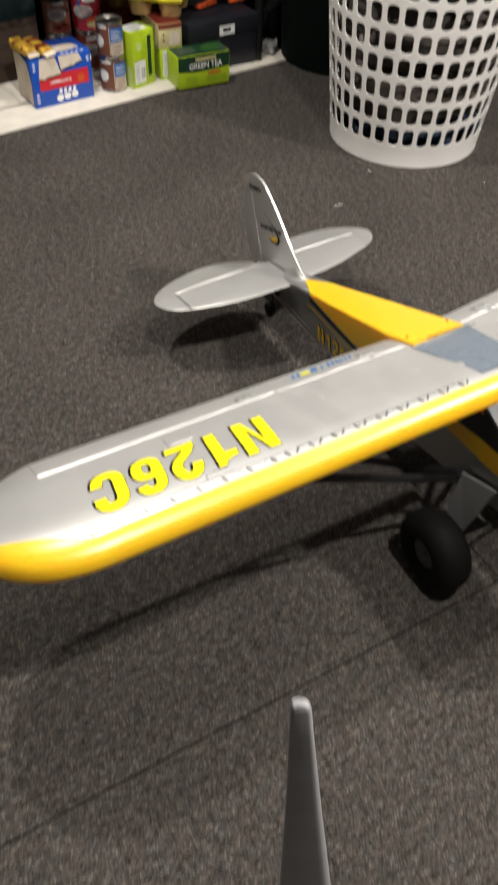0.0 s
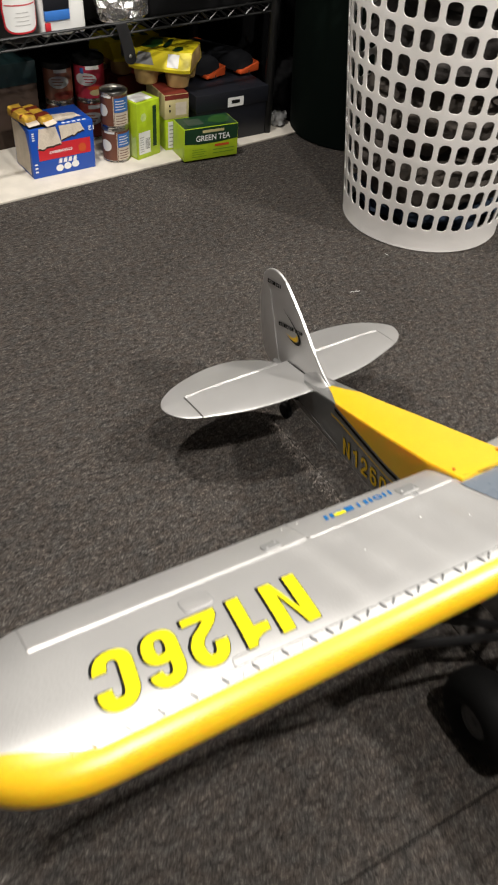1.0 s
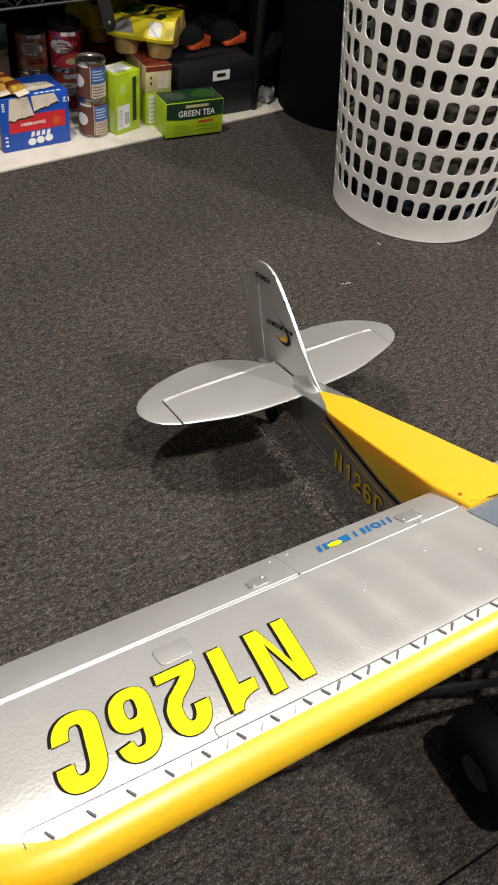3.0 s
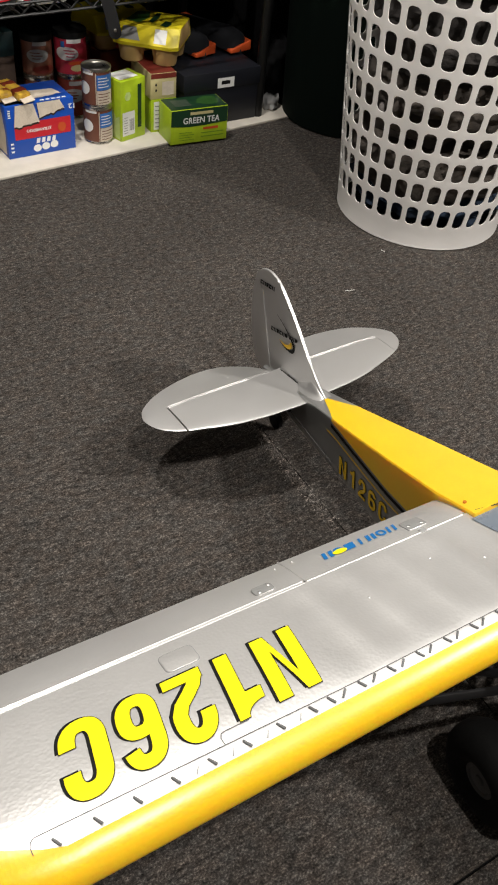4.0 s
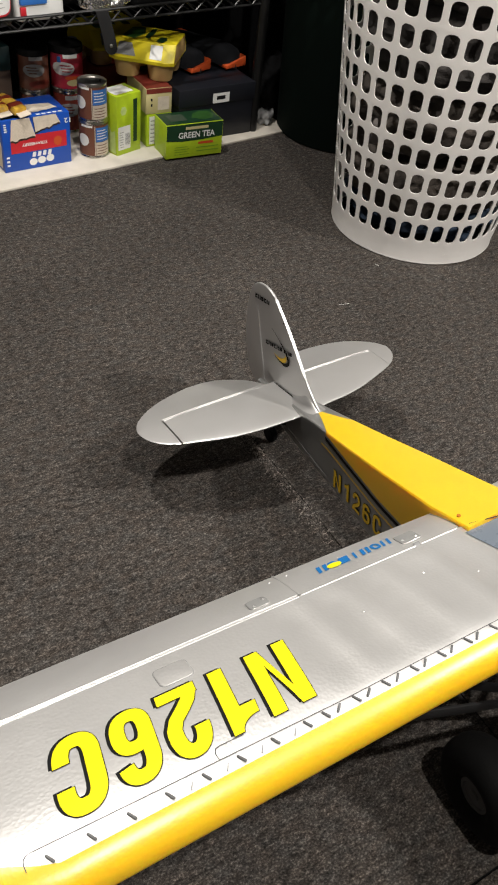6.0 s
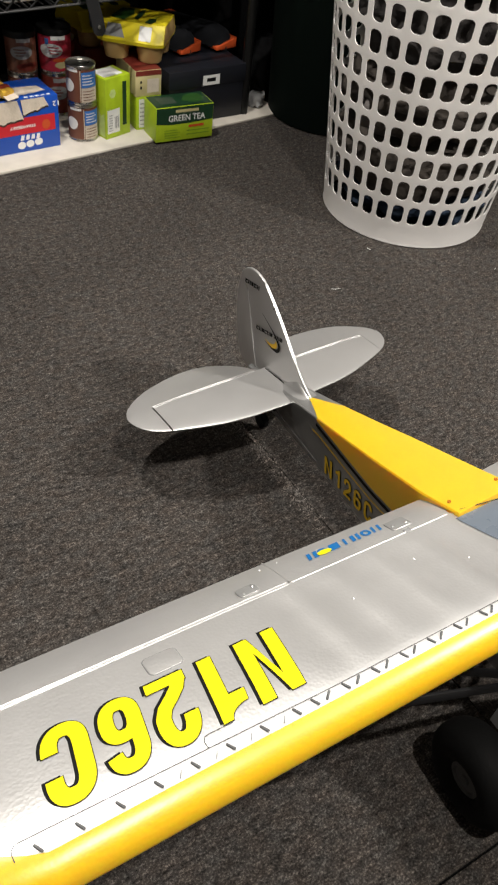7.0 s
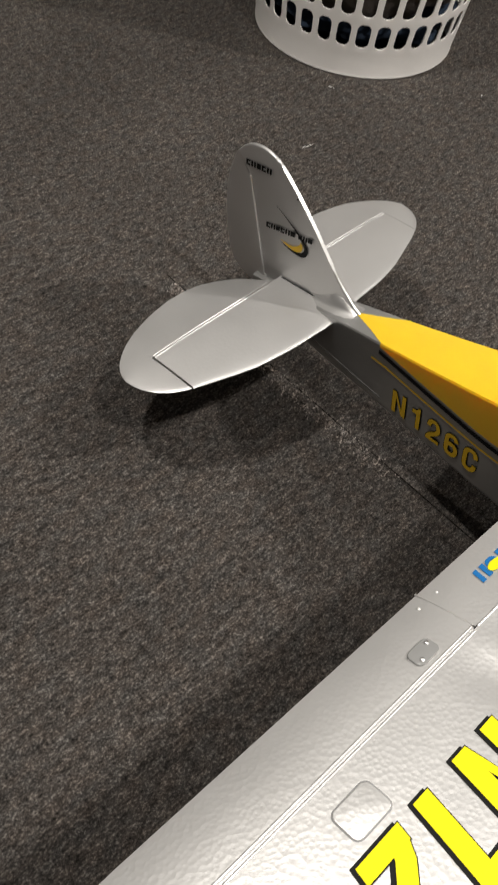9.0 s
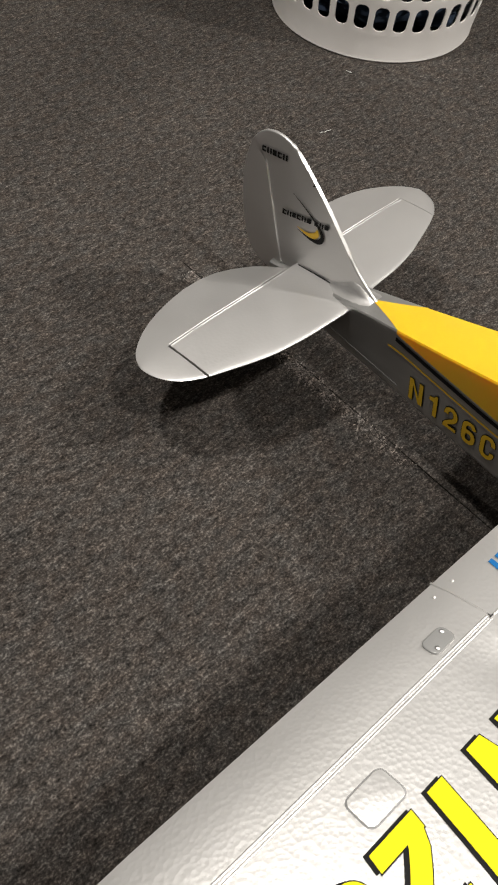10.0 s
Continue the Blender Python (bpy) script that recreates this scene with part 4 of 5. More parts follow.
# landing gear, struts and tail wheel
for side in (-1, 1):
    wheel = new("wheel")
    wheel.parent = plane
    axle = -0.2185 + side * 0.094 * math.tan(radians(ROLL))
    wheel.matrix_local = pose(side * 0.110, -0.078, axle + 0.0055, 11, 0, side * 4)
    tyre = [(0.0365 + 0.0223 * math.cos(a), 0.0258 * math.sin(a)) for a in np.radians(np.linspace(-152, 152, 25))]
    tyre = [(r, math.copysign(abs(h) ** 0.85 * 0.0258 ** 0.15, h)) for r, h in tyre]
    part("tyre", lathe(tyre, 40, "X"), RUBBER, wheel, smooth=60)
    part("hub", lathe([(0.003, -0.0195), (0.0055, -0.0192), (0.0065, -0.0170), (0.0150, -0.0165), (0.0165, -0.0185), (0.0225, -0.0180), (0.0225, 0.0180), (0.0165, 0.0185), (0.0150, 0.0165), (0.0065, 0.0170), (0.0055, 0.0192), (0.003, 0.0195)], 28, "X"), HUB_GREY, wheel, "grey plastic wheel hub")
    bm = bmesh.new()
    rod_into(bm, (side * 0.030, -0.045, -0.148), (side * 0.066, -0.074, axle), 0.0022, 8)
    rod_into(bm, (side * 0.030, -0.125, -0.148), (side * 0.066, -0.074, axle), 0.0022, 8)
    rod_into(bm, (side * 0.060, -0.074, axle), (side * 0.112, -0.074, axle), 0.0018, 8)
    part("gear_leg", bm, BLACK_WIRE, plane)
    bm = bmesh.new()
    quadp = [(0.052, -0.060, -0.117), (0.052, -0.120, -0.108), (0.064, -0.083, -0.196), (0.064, -0.048, -0.187)]
    for d in (0, 0.003):
        bm.faces.new([bm.verts.new((side * (x + d), y, z)) for x, y, z in quadp])
    vs = list(bm.verts)
    for i in range(4):
        bm.faces.new((vs[i], vs[(i + 1) % 4], vs[4 + (i + 1) % 4], vs[4 + i]))
    part("gear_fairing", bm, CLEAR_PLATE, plane)
    for ya, yb in ((-0.055, -0.035), (-0.04, 0.05)):
        p, q = Vector((side * 0.045, ya, -0.135)), Vector((side * 0.315, yb, -0.012))
        b = box_bm(-0.0055, 0.0055, -0.002, 0.002, 0, (q - p).length, 0.0012)
        part("wing_strut", moved(b, Matrix.Translation(p) @ (q - p).to_track_quat("Z", "X").to_matrix().to_4x4()), BLACK_PLASTIC, plane)
b = lathe([(0.004, -0.005), (0.012, -0.0055), (0.0142, -0.003), (0.0142, 0.003), (0.012, 0.0055), (0.004, 0.005)], 24, "X")
part("tail_wheel", moved(b, pose(0, 0.52, -0.1405)), RUBBER, plane)
part("tail_wheel_strut", rod((0.0, 0.505, -0.085), (0.007, 0.52, -0.1405), 0.0015, 6), BLACK_WIRE, plane)

# ---- the laundry basket ----
def basket_radius(z):
    return 0.1820 + 0.110 * z


def laundry_basket(m):
    r = root("laundry_basket", m, "tall white plastic laundry basket with rows of rounded holes", "laundry basket")
    rows, cols, z0, pitch = 11, 36, 0.0490, 0.0528
    bm = bmesh.new()

    def ring_pts(z, t):
        return [bm.verts.new(((basket_radius(z) - t) * math.cos(2 * math.pi * i / 144), (basket_radius(z) - t) * math.sin(2 * math.pi * i / 144), z)) for i in range(144)]

    def band(levels):
        rr = [ring_pts(z, t) for z, t in levels]
        for a, b in zip(rr, rr[1:]):
            for i in range(144):
                bm.faces.new((a[i], a[(i + 1) % 144], b[(i + 1) % 144], b[i]))
        return rr

    first = band([(z0, 0.003), (0.004, 0.003), (0.0, 0.006), (0.0, 0.001), (0.003, -0.0012), (0.007, 0.0), (z0, 0.0)])
    bm.faces.new(first[2])
    part("base_band", bm, WHITE_PLASTIC, r, smooth=40)
    ztop = z0 + rows * pitch
    bm = bmesh.new()
    band([(ztop, 0.0), (ztop + 0.03, 0.0), (ztop + 0.034, -0.008), (ztop + 0.042, -0.009), (ztop + 0.045, -0.004), (ztop + 0.042, 0.003), (ztop, 0.003)])
    part("rim", bm, WHITE_PLASTIC, r, smooth=40)
    bm = bmesh.new()
    step = 2 * math.pi / cols
    for row in range(rows):
        zc = z0 + (row + 0.5) * pitch
        inner, edge = [], []
        bw, bh = step / 2, pitch / 2
        hw, hh = 0.345 * step, 0.380 * pitch
        corner, n = 0.0098, 6
        for sx, sy, first_side in ((1, 1, True), (-1, 1, False), (-1, -1, True), (1, -1, False)):
            pts = []
            for i in range(n + 1):
                a = radians(90 * i / n)
                x, y = hw - corner * (1 - math.cos(a)) / 0.205, hh - corner * (1 - math.sin(a))
                if i < n / 2:
                    e = (bw, y + (bh - y) * (i / (n / 2)) ** 2)
                elif i > n / 2:
                    e = (x + (bw - x) * ((n - i) / (n / 2)) ** 2, bh)
                else:
                    e = (bw, bh)
                pts.append(((sx * x, sy * y), (sx * e[0], sy * e[1])))
            for p, e in (pts if first_side else pts[::-1]):
                inner.append(p)
                edge.append(e)
        n = len(inner)
        for col in range(cols):
            a0 = (col + 0.5) * step

            def at(p, t):
                z = zc + p[1]
                a = a0 + p[0]
                q = basket_radius(z) - t
                return bm.verts.new((q * math.cos(a), q * math.sin(a), z))

            o_out, o_in = [at(p, 0.0) for p in edge], [at(p, 0.0004) for p in inner]
            i_in, i_out = [at(p, 0.0026) for p in inner], [at(p, 0.003) for p in edge]
            for u, v in ((o_out, o_in), (o_in, i_in), (i_in, i_out)):
                for i in range(n):
                    bm.faces.new((u[i], u[(i + 1) % n], v[(i + 1) % n], v[i]))
    bmesh.ops.remove_doubles(bm, verts=bm.verts, dist=0.0002)
    part("basket_wall", bm, WHITE_PLASTIC, r, smooth=40)
    return r


laundry_basket(pose(0.4450, 2.0720, 0.0, 0, 0, 1.7))


def crumple(n, rx, ry, rz, amp, freq, seed):
    bm = bmesh.new()
    bmesh.ops.create_icosphere(bm, subdivisions=n, radius=1)
    for v in bm.verts:
        p = v.co.normalized()
        k = 1 + amp * noise.fractal(p * freq + Vector((seed, seed * 2, 0)), 1.0, 2.0, 4)
        v.co = Vector((p.x * rx * k, p.y * ry * k, p.z * rz * k))
    return bm


for i, (x, y, z, rx, ry, rz, m, label) in enumerate((
        (0.45, 2.07, 0.062, 0.160, 0.160, 0.050, CLOTH_BLUE, "crumpled navy blue garment in the laundry basket"),
        (0.44, 2.05, 0.150, 0.172, 0.172, 0.085, CLOTH_BROWN, "crumpled dark brown garment in the laundry basket"),
        (0.45, 2.06, 0.275, 0.176, 0.176, 0.090, CLOTH_BROWN, "crumpled charcoal garment in the laundry basket"),
        (0.45, 2.06, 0.400, 0.180, 0.180, 0.100, CLOTH_DARK, "crumpled black garment in the laundry basket"),
        (0.44, 2.08, 0.540, 0.190, 0.190, 0.090, CLOTH_DARK, "crumpled black garment on top in the laundry basket"),
        (0.355, 2.00, 0.245, 0.060, 0.060, 0.060, CLOTH_GREY, "crumpled grey garment in the laundry basket"))):
    bm = crumple(4, rx, ry, rz, 0.22, 2.6, i * 3.1)
    for v in bm.verts:
        p = Vector((x + v.co.x - 0.445, y + v.co.y - 0.072 - 2.0))
        most = basket_radius(max(0, z + v.co.z)) - 0.010
        if p.length > most:
            p *= most / p.length
            v.co.x, v.co.y = p.x + 0.445 - x, p.y + 2.072 - y
        v.co.z = max(v.co.z, 0.006 - z)
    thing("garment", bm, m, pose(x, y, z), label, "clothes", smooth=80)

# ---- the wire rack and the dark bin ----
rack = root("wire_rack", shelf_at(0, 0), "black wire shelving rack with a low wire shelf", "shelving rack")
for a in (0.70, 1.632):
    for d in (1.862, 2.23):
        part("post", rod((a, d, 0.0), (a, d, 1.15), 0.0125, 16), BLACK_WIRE, rack)
SHELF_Z, TRUSS_H = 0.335, 0.023
for d in (1.862, 2.23):
    bm = bmesh.new()
    rod_into(bm, (0.70, d, SHELF_Z), (1.632, d, SHELF_Z), 0.0032)
    rod_into(bm, (0.70, d, SHELF_Z - TRUSS_H), (1.632, d, SHELF_Z - TRUSS_H), 0.0032)
    n = 34
    for i in range(n):
        xa, xb = 0.71 + 0.912 * i / n, 0.71 + 0.912 * (i + 1) / n
        za, zb = (SHELF_Z, SHELF_Z - TRUSS_H) if i % 2 == 0 else (SHELF_Z - TRUSS_H, SHELF_Z)
        rod_into(bm, (xa, d, za), (xb, d, zb), 0.0022, 6)
    part("shelf_truss", bm, BLACK_WIRE, rack)
wire = finish(rod((0, 1.862, SHELF_Z - 0.017), (0, 2.23, SHELF_Z - 0.017), 0.0016, 6), BLACK_WIRE)
for i in range(37):
    ob = new("shelf_wire", wire)
    ob.parent = rack
    ob.matrix_local = pose(0.715 + 0.025 * i, 0, 0)
thing("shelf_board", box_bm(0.62, 1.735, 1.822, 2.26, 0, 0.006, 0.0015), BOARD, shelf_at(0, 0), "thin white board lying on the carpet under the rack", "board")
bin_thing = thing("waste_bin", lathe([(0.160, 0.0), (0.168, 0.004), (0.195, 0.60), (0.192, 0.60), (0.158, 0.02)], 48), DARK_GREEN, pose(0.285, 2.565, 0), "tall dark green plastic bin", "bin", smooth=50)
part("rim", lathe([(0.195, 0.598), (0.204, 0.600), (0.204, 0.622), (0.198, 0.626), (0.192, 0.622), (0.192, 0.598)], 48, cap=False), DARK_GREEN, bin_thing)

bag = thing("black_bag", box_bm(1.66, 1.98, 2.02, 2.33, 0.0062, 0.62, 0.05, 4), DARK_FABRIC, shelf_at(0, 0), "tall black fabric bag standing behind the bin", "bag", smooth=60)
part("strap", box_bm(1.80, 1.84, 2.015, 2.0195, 0.06, 0.58, 0.002), DARK_FABRIC, bag)


def carton(name, m, w, dep, h, material, label, category):
    """A card box; its front lower left corner is the origin."""
    return thing(name, box_bm(0, w, 0, dep, 0, h, 0.0012, 2), material, m, label, category, smooth=40)


def panel(parent, name, material, x0, x1, z0, z1, lift=0.0004, side="front", dep=0.0, bend=None):
    bm = bmesh.new()
    c = {"front": lambda u, v: (u, -lift, v), "left": lambda u, v: (-lift, u, v), "right": lambda u, v: (dep + lift, u, v), "top": lambda u, v: (u, v, dep + lift)}[side]
    bm.faces.new([bm.verts.new(c(u, v)) for u, v in (bend or ((x0, z0), (x1, z0), (x1, z1), (x0, z1)))])
    return part(name, bm, material, parent, smooth=0)


def print_text(parent, name, body, material, x, z, w, h, lift=0.0008, bold=0.02, flip=False):
    bm = text_bm(body, w, h, bold)
    k = -1 if flip else 1
    for v in bm.verts:
        v.co = Vector((x + k * v.co.x, -lift, z + k * v.co.y))
    return part(name, bm, material, parent, smooth=0)


BZ = 0.006
# opened blue pastry carton, lying upside down
box = carton("pastry_box", shelf_at(0.958, 1.893, BZ, -2), 0.162, 0.105, 0.118, BLUE_CARD, "torn-open blue and red pastry carton with wrapped bars on top", "food box")
panel(box, "red_band", RED_PRINT, 0.018, 0.152, 0.041, 0.078)
print_text(box, "flavour_lettering", "STRAWBERRY", WHITE_PRINT, 0.074, 0.058, 0.060, 0.007, flip=True)
panel(box, "fruit_mark", ORANGE_TRIM, 0, 0, 0, 0, 0.0008, bend=[(0.130 + 0.010 * math.cos(t), 0.056 + 0.011 * math.sin(t)) for t in np.linspace(0, 2 * math.pi, 15)[:-1]])
for k in range(3):
    panel(box, "brand_shape", WHITE_PRINT, 0, 0, 0, 0, bend=[(0.068 + 0.0205 * k + 0.0098 * math.cos(t), 0.0160 + 0.0015 * k + 0.0085 * math.sin(t)) for t in np.linspace(0, 2 * math.pi, 13)[:-1]])
for k in range(4):
    panel(box, "brand_shape", WHITE_PRINT, 0, 0, 0, 0, bend=[(0.066 + 0.0125 * k, 0.0275), (0.0745 + 0.0125 * k, 0.0275), (0.0765 + 0.0125 * k, 0.0385), (0.069 + 0.0125 * k, 0.0385)])
print_text(box, "count_lettering", "12", WHITE_PRINT, 0.156, 0.099, 0.015, 0.011, flip=True)
def ragged(x0, z0, x1, z1, top0, top1, n, seed):
    """A torn flap: a ragged lower edge from one corner to the other, a straight upper edge."""
    r = random.Random(seed)
    low = [(x0 + (x1 - x0) * i / n, z0 + (z1 - z0) * i / n + r.uniform(-0.0022, 0.0022)) for i in range(n + 1)]
    return low + [top1, top0]


for k, args in enumerate(((0.018, 0.069, 0.078, 0.076, (0.024, 0.1178), (0.066, 0.1178), 11, 2), (0.078, 0.083, 0.139, 0.0985, (0.074, 0.1178), (0.128, 0.1178), 11, 5))):
    flap = ragged(*args)
    panel(box, "torn_edge", BROWN_CARD, 0, 0, 0, 0, 0.0006, bend=[(x + 0.0008 * math.sin(x * 700), z - 0.0046) for x, z in flap[:-2]] + flap[-2:])
    panel(box, "torn_flap", TORN_CARD, 0, 0, 0, 0, 0.0012 + 0.0008 * k, bend=flap)
panel(box, "torn_top", TORN_CARD, 0, 0, 0, 0, 0.0006, "top", 0.118, bend=ragged(0.076, 0.020, 0.146, 0.030, (0.084, 0.066), (0.138, 0.060), 7, 8))
panel(box, "bare_side", TORN_CARD, 0, 0, 0, 0, 0.0006, "left", bend=[(0.012, 0.006), (0.100, 0.004), (0.103, 0.112), (0.060, 0.116), (0.020, 0.108), (0.008, 0.060)])
panel(box, "opening", BLACK_DECAL, 0.006, 0.072, 0.006, 0.090, 0.0005, "top", 0.118)
for k in range(5):
    panel(box, "print_bar", WHITE_PRINT, 0.086 + 0.013 * k, 0.095 + 0.013 * k, 0.004, 0.010, 0.0009, "top", 0.118)
for k in range(3):
    panel(box, "small_print", WHITE_PRINT, 0.006, 0.013, 0.014 + 0.009 * k, 0.018 + 0.009 * k)
for k in range(4):
    panel(box, "small_print", WHITE_PRINT, 0.006, 0.012, 0.092 + 0.005 * k, 0.095 + 0.005 * k)
for k, (x, y, turn) in enumerate(((0.014, 0.026, 6), (0.049, 0.012, 14))):
    bm = box_bm(-0.0175, 0.0175, -0.008, 0.074, 0, 0.021, 0.007, 2)
    for v in bm.verts:
        v.co += Vector((0.6, 0.3, 1.0)) * 0.0035 * noise.noise(v.co * 110 + Vector((k * 5.0, 0, 0)))
    bar = thing("snack_bar", bm, WRAP_YELLOW, shelf_at(0.952, 1.893, BZ + 0.1195) @ pose(x + 0.008, y, 0.0, 4, 0, turn), "yellow and brown foil-wrapped snack bar on the pastry carton", "snack", "snack bars")
    for j in range(2):
        b = box_bm(-0.0182, 0.0182, 0.004 + 0.036 * j, 0.020 + 0.036 * j + 0.006 * k, 0.002, 0.0222, 0.007, 2)
        part("printed_band", b, WRAP_RED, bar)
    b = box_bm(-0.0150, 0.0150, -0.022, -0.006, 0.010, 0.0118, 0.0006)
    for v in b.verts:
        v.co.z += 0.0016 * math.sin(v.co.x * 900) - 0.25 * (-0.006 - v.co.y)
    part("crimped_end", b, TORN_CARD, bar)


def food_can(m, r, h, label_mat, label, group, ring=True, lid=False):
    prof = [(r - 0.003, 0.0), (r - 0.0005, 0.0012), (r, 0.003), (r - 0.001, 0.0055), (r - 0.001, h - 0.0055), (r, h - 0.003), (r - 0.0005, h - 0.0005), (r - 0.0025, h), (r - 0.0035, h - 0.004), (r * 0.6, h - 0.0045), (r * 0.58, h - 0.0035), (0.002, h - 0.0035)]
    ob = thing("food_can", lathe(prof, 40), STEEL, m, label, "can", group, 35)
    part("label_sleeve", lathe([(r - 0.0004, 0.007), (r - 0.0004, h - 0.007)], 40, cap=False), label_mat, ob)

    def arc(name, material, a0, a1, z0, z1, off):
        bm = bmesh.new()
        n = 10
        q = [[bm.verts.new(((r + off) * math.cos(radians(a0 + (a1 - a0) * i / n)), (r + off) * math.sin(radians(a0 + (a1 - a0) * i / n)), z)) for i in range(n + 1)] for z in (z0, z1)]
        for i in range(n):
            bm.faces.new((q[0][i], q[0][i + 1], q[1][i + 1], q[1][i]))
        part(name, bm, material, ob)

    def badge(name, material, ac, aw, zc, zh, off):
        bm = bmesh.new()
        cols = []
        for i in range(17):
            u = -math.cos(math.pi * i / 16)
            a, dz = radians(ac + aw * u), zh * math.sqrt(max(0.0004, 1 - u * u))
            cols.append([bm.verts.new(((r + off) * math.cos(a), (r + off) * math.sin(a), zc + k * dz)) for k in (-1, 1)])
        for p, q in zip(cols, cols[1:]):
            bm.faces.new((p[0], q[0], q[1], p[1]))
        part(name, bm, material, ob)

    if ring:
        arc("nutrition_panel", BLUE_LABEL, -109, -40, h * 0.47, h * 0.86, 0.0002)
        for k in range(4):
            arc("text_bar", WHITE_PRINT, -104, -56 - 10 * (k % 2), h * (0.54 + 0.075 * k), h * (0.565 + 0.075 * k), 0.0005)
        arc("text_panel", TORN_CARD, -109, -40, h * 0.09, h * 0.46, 0.0002)
        for k in range(4):
            arc("text_bar", BROWN_LABEL, -104, -60 + 8 * (k % 2), h * (0.14 + 0.075 * k), h * (0.16 + 0.075 * k), 0.0005)
        arc("panel_edge", TORN_CARD, -114, -111, h * 0.09, h * 0.90, 0.0002)
        badge("white_badge", WHITE_PRINT, -162, 25, h * 0.50, h * 0.17, 0.0003)
        arc("bar_code", WHITE_PRINT, -170, -122, h * 0.86, h * 0.92, 0.0003)
        bm = bmesh.new()
        bmesh.ops.create_circle(bm, segments=14, radius=0.010, matrix=pose(0.006, 0, h - 0.0024))
        res = bmesh.ops.extrude_edge_only(bm, edges=bm.edges[:])
        for v in [g for g in res["geom"] if isinstance(g, bmesh.types.BMVert)]:
            v.co = Vector((0.006 + (v.co.x - 0.006) * 0.6, v.co.y * 0.6, v.co.z + 0.0006))
        part("pull_ring", bm, STEEL, ob)
    else:
        badge("white_badge", WHITE_PRINT if label_mat == PINK_RED else GREY_PLASTIC, -112 if label_mat != PINK_RED else -130, 42, h * 0.56, h * 0.16, 0.0003)
        for k in range(3):
            arc("lettering_bar", label_mat, -140 + 4 * k, -102 + 8 * (k % 2), h * (0.62 - 0.07 * k), h * (0.645 - 0.07 * k), 0.0006)
        if label_mat == PINK_RED:
            badge("colour_swash", ORANGE_TRIM, -100, 26, h * 0.34, h * 0.045, 0.0003)
            badge("cream_swash", CREAM_CARD, -92, 26, h * 0.22, h * 0.08, 0.0002)
            arc("blue_corner", BLUE_LABEL, -150, -136, h * 0.70, h * 0.84, 0.0003)
        else:
            badge("picture_spot", MAROON_CARD, -90, 44, h * 0.22, h * 0.10, 0.0003)
        arc("bar_code", WHITE_PRINT if label_mat == PINK_RED else GREY_PLASTIC, -128, -76, h * 0.80, h * 0.90, 0.0003)
        if lid:
            part("lid", lathe([(r + 0.0008, h - 0.010), (r + 0.0012, h - 0.009), (r + 0.0012, h + 0.003), (r - 0.001, h + 0.005), (0.002, h + 0.0052)], 40), RUBBER, ob)
    return ob


CH = 0.0860
for k in range(2):
    food_can(shelf_at(1.190, 1.907, BZ + CH * k, -8 * k), 0.0340, CH, BROWN_LABEL, "steel food can with a brown and blue paper label", "stacked cans")
food_can(shelf_at(1.130, 2.085, BZ, 0), 0.036, 0.100, BROWN_LABEL, "steel food can with a brown label behind the carton", "stacked cans", False)
food_can(shelf_at(1.130, 2.085, BZ + 0.100, 0), 0.036, 0.092, BROWN_LABEL, "food can with a brown label and a dark lid", "stacked cans", False, True)
food_can(shelf_at(1.207, 2.065, BZ, 0), 0.037, 0.100, MAROON_CARD, "steel food can with a red label", "stacked cans", False)
food_can(shelf_at(1.207, 2.065, BZ + 0.100, 0), 0.0385, 0.096, PINK_RED, "food can with a red and white label and a black lid", "stacked cans", False, True)

# lime green cartons
box = carton("snack_box", shelf_at(1.230, 1.867, BZ, 11), 0.075, 0.060, 0.140, LIME_CARD, "upright lime green snack carton with a white nutrition label", "food box")
panel(box, "nutrition_panel", WHITE_PRINT, 0.004, 0.042, 0.012, 0.068)
for k in range(7):
    panel(box, "bar_code_line", GREY_PLASTIC, 0.0255 + 0.0021 * k, 0.0264 + 0.0021 * k + 0.0003 * (k % 3), 0.022, 0.050, 0.0008)
for k in range(7):
    panel(box, "text_line", GREY_PLASTIC, 0.008, 0.021 - 0.001 * (k % 3), 0.018 + 0.006 * k, 0.0195 + 0.006 * k, 0.0008)
panel(box, "dark_edge", DEEP_GREEN, 0.0510, 0.0630, 0.024, 0.126)
panel(box, "leaf_print", PALE_LIME, 0, 0, 0, 0, 0.0004, "left", bend=[(0.004, 0.004), (0.050, 0.006), (0.056, 0.030), (0.044, 0.046), (0.030, 0.070), (0.018, 0.052), (0.006, 0.060)])
panel(box, "leaf_mark", PALE_LIME, 0.030, 0.044, 0.100, 0.116, bend=[(0.021 + 0.010 * math.cos(t), 0.104 + 0.011 * math.sin(t)) for t in np.linspace(0, 2 * math.pi, 7)[:-1]])
panel(box, "white_top", WHITE_PRINT, 0.006, 0.062, 0.010, 0.056, 0.0005, "top", 0.140)
box = carton("snack_box", shelf_at(1.322, 1.884, BZ, -8), 0.066, 0.110, 0.080, LIME_CARD, "lime green carton under a cream carton", "food box")
panel(box, "nutrition_panel", WHITE_PRINT, 0.007, 0.026, 0.006, 0.074)
for k in range(6):
    panel(box, "text_line", GREY_PLASTIC, 0.010, 0.023 - 0.003 * (k % 2), 0.012 + 0.010 * k, 0.0145 + 0.010 * k, 0.0008)
box = carton("snack_box", shelf_at(1.320, 1.884, BZ + 0.080, -8), 0.067, 0.120, 0.060, CREAM_CARD, "cream carton with a maroon lid on a lime green carton", "food box")
panel(box, "maroon_lid", MAROON_CARD, 0.001, 0.066, 0.001, 0.119, 0.0005, "top", 0.060)
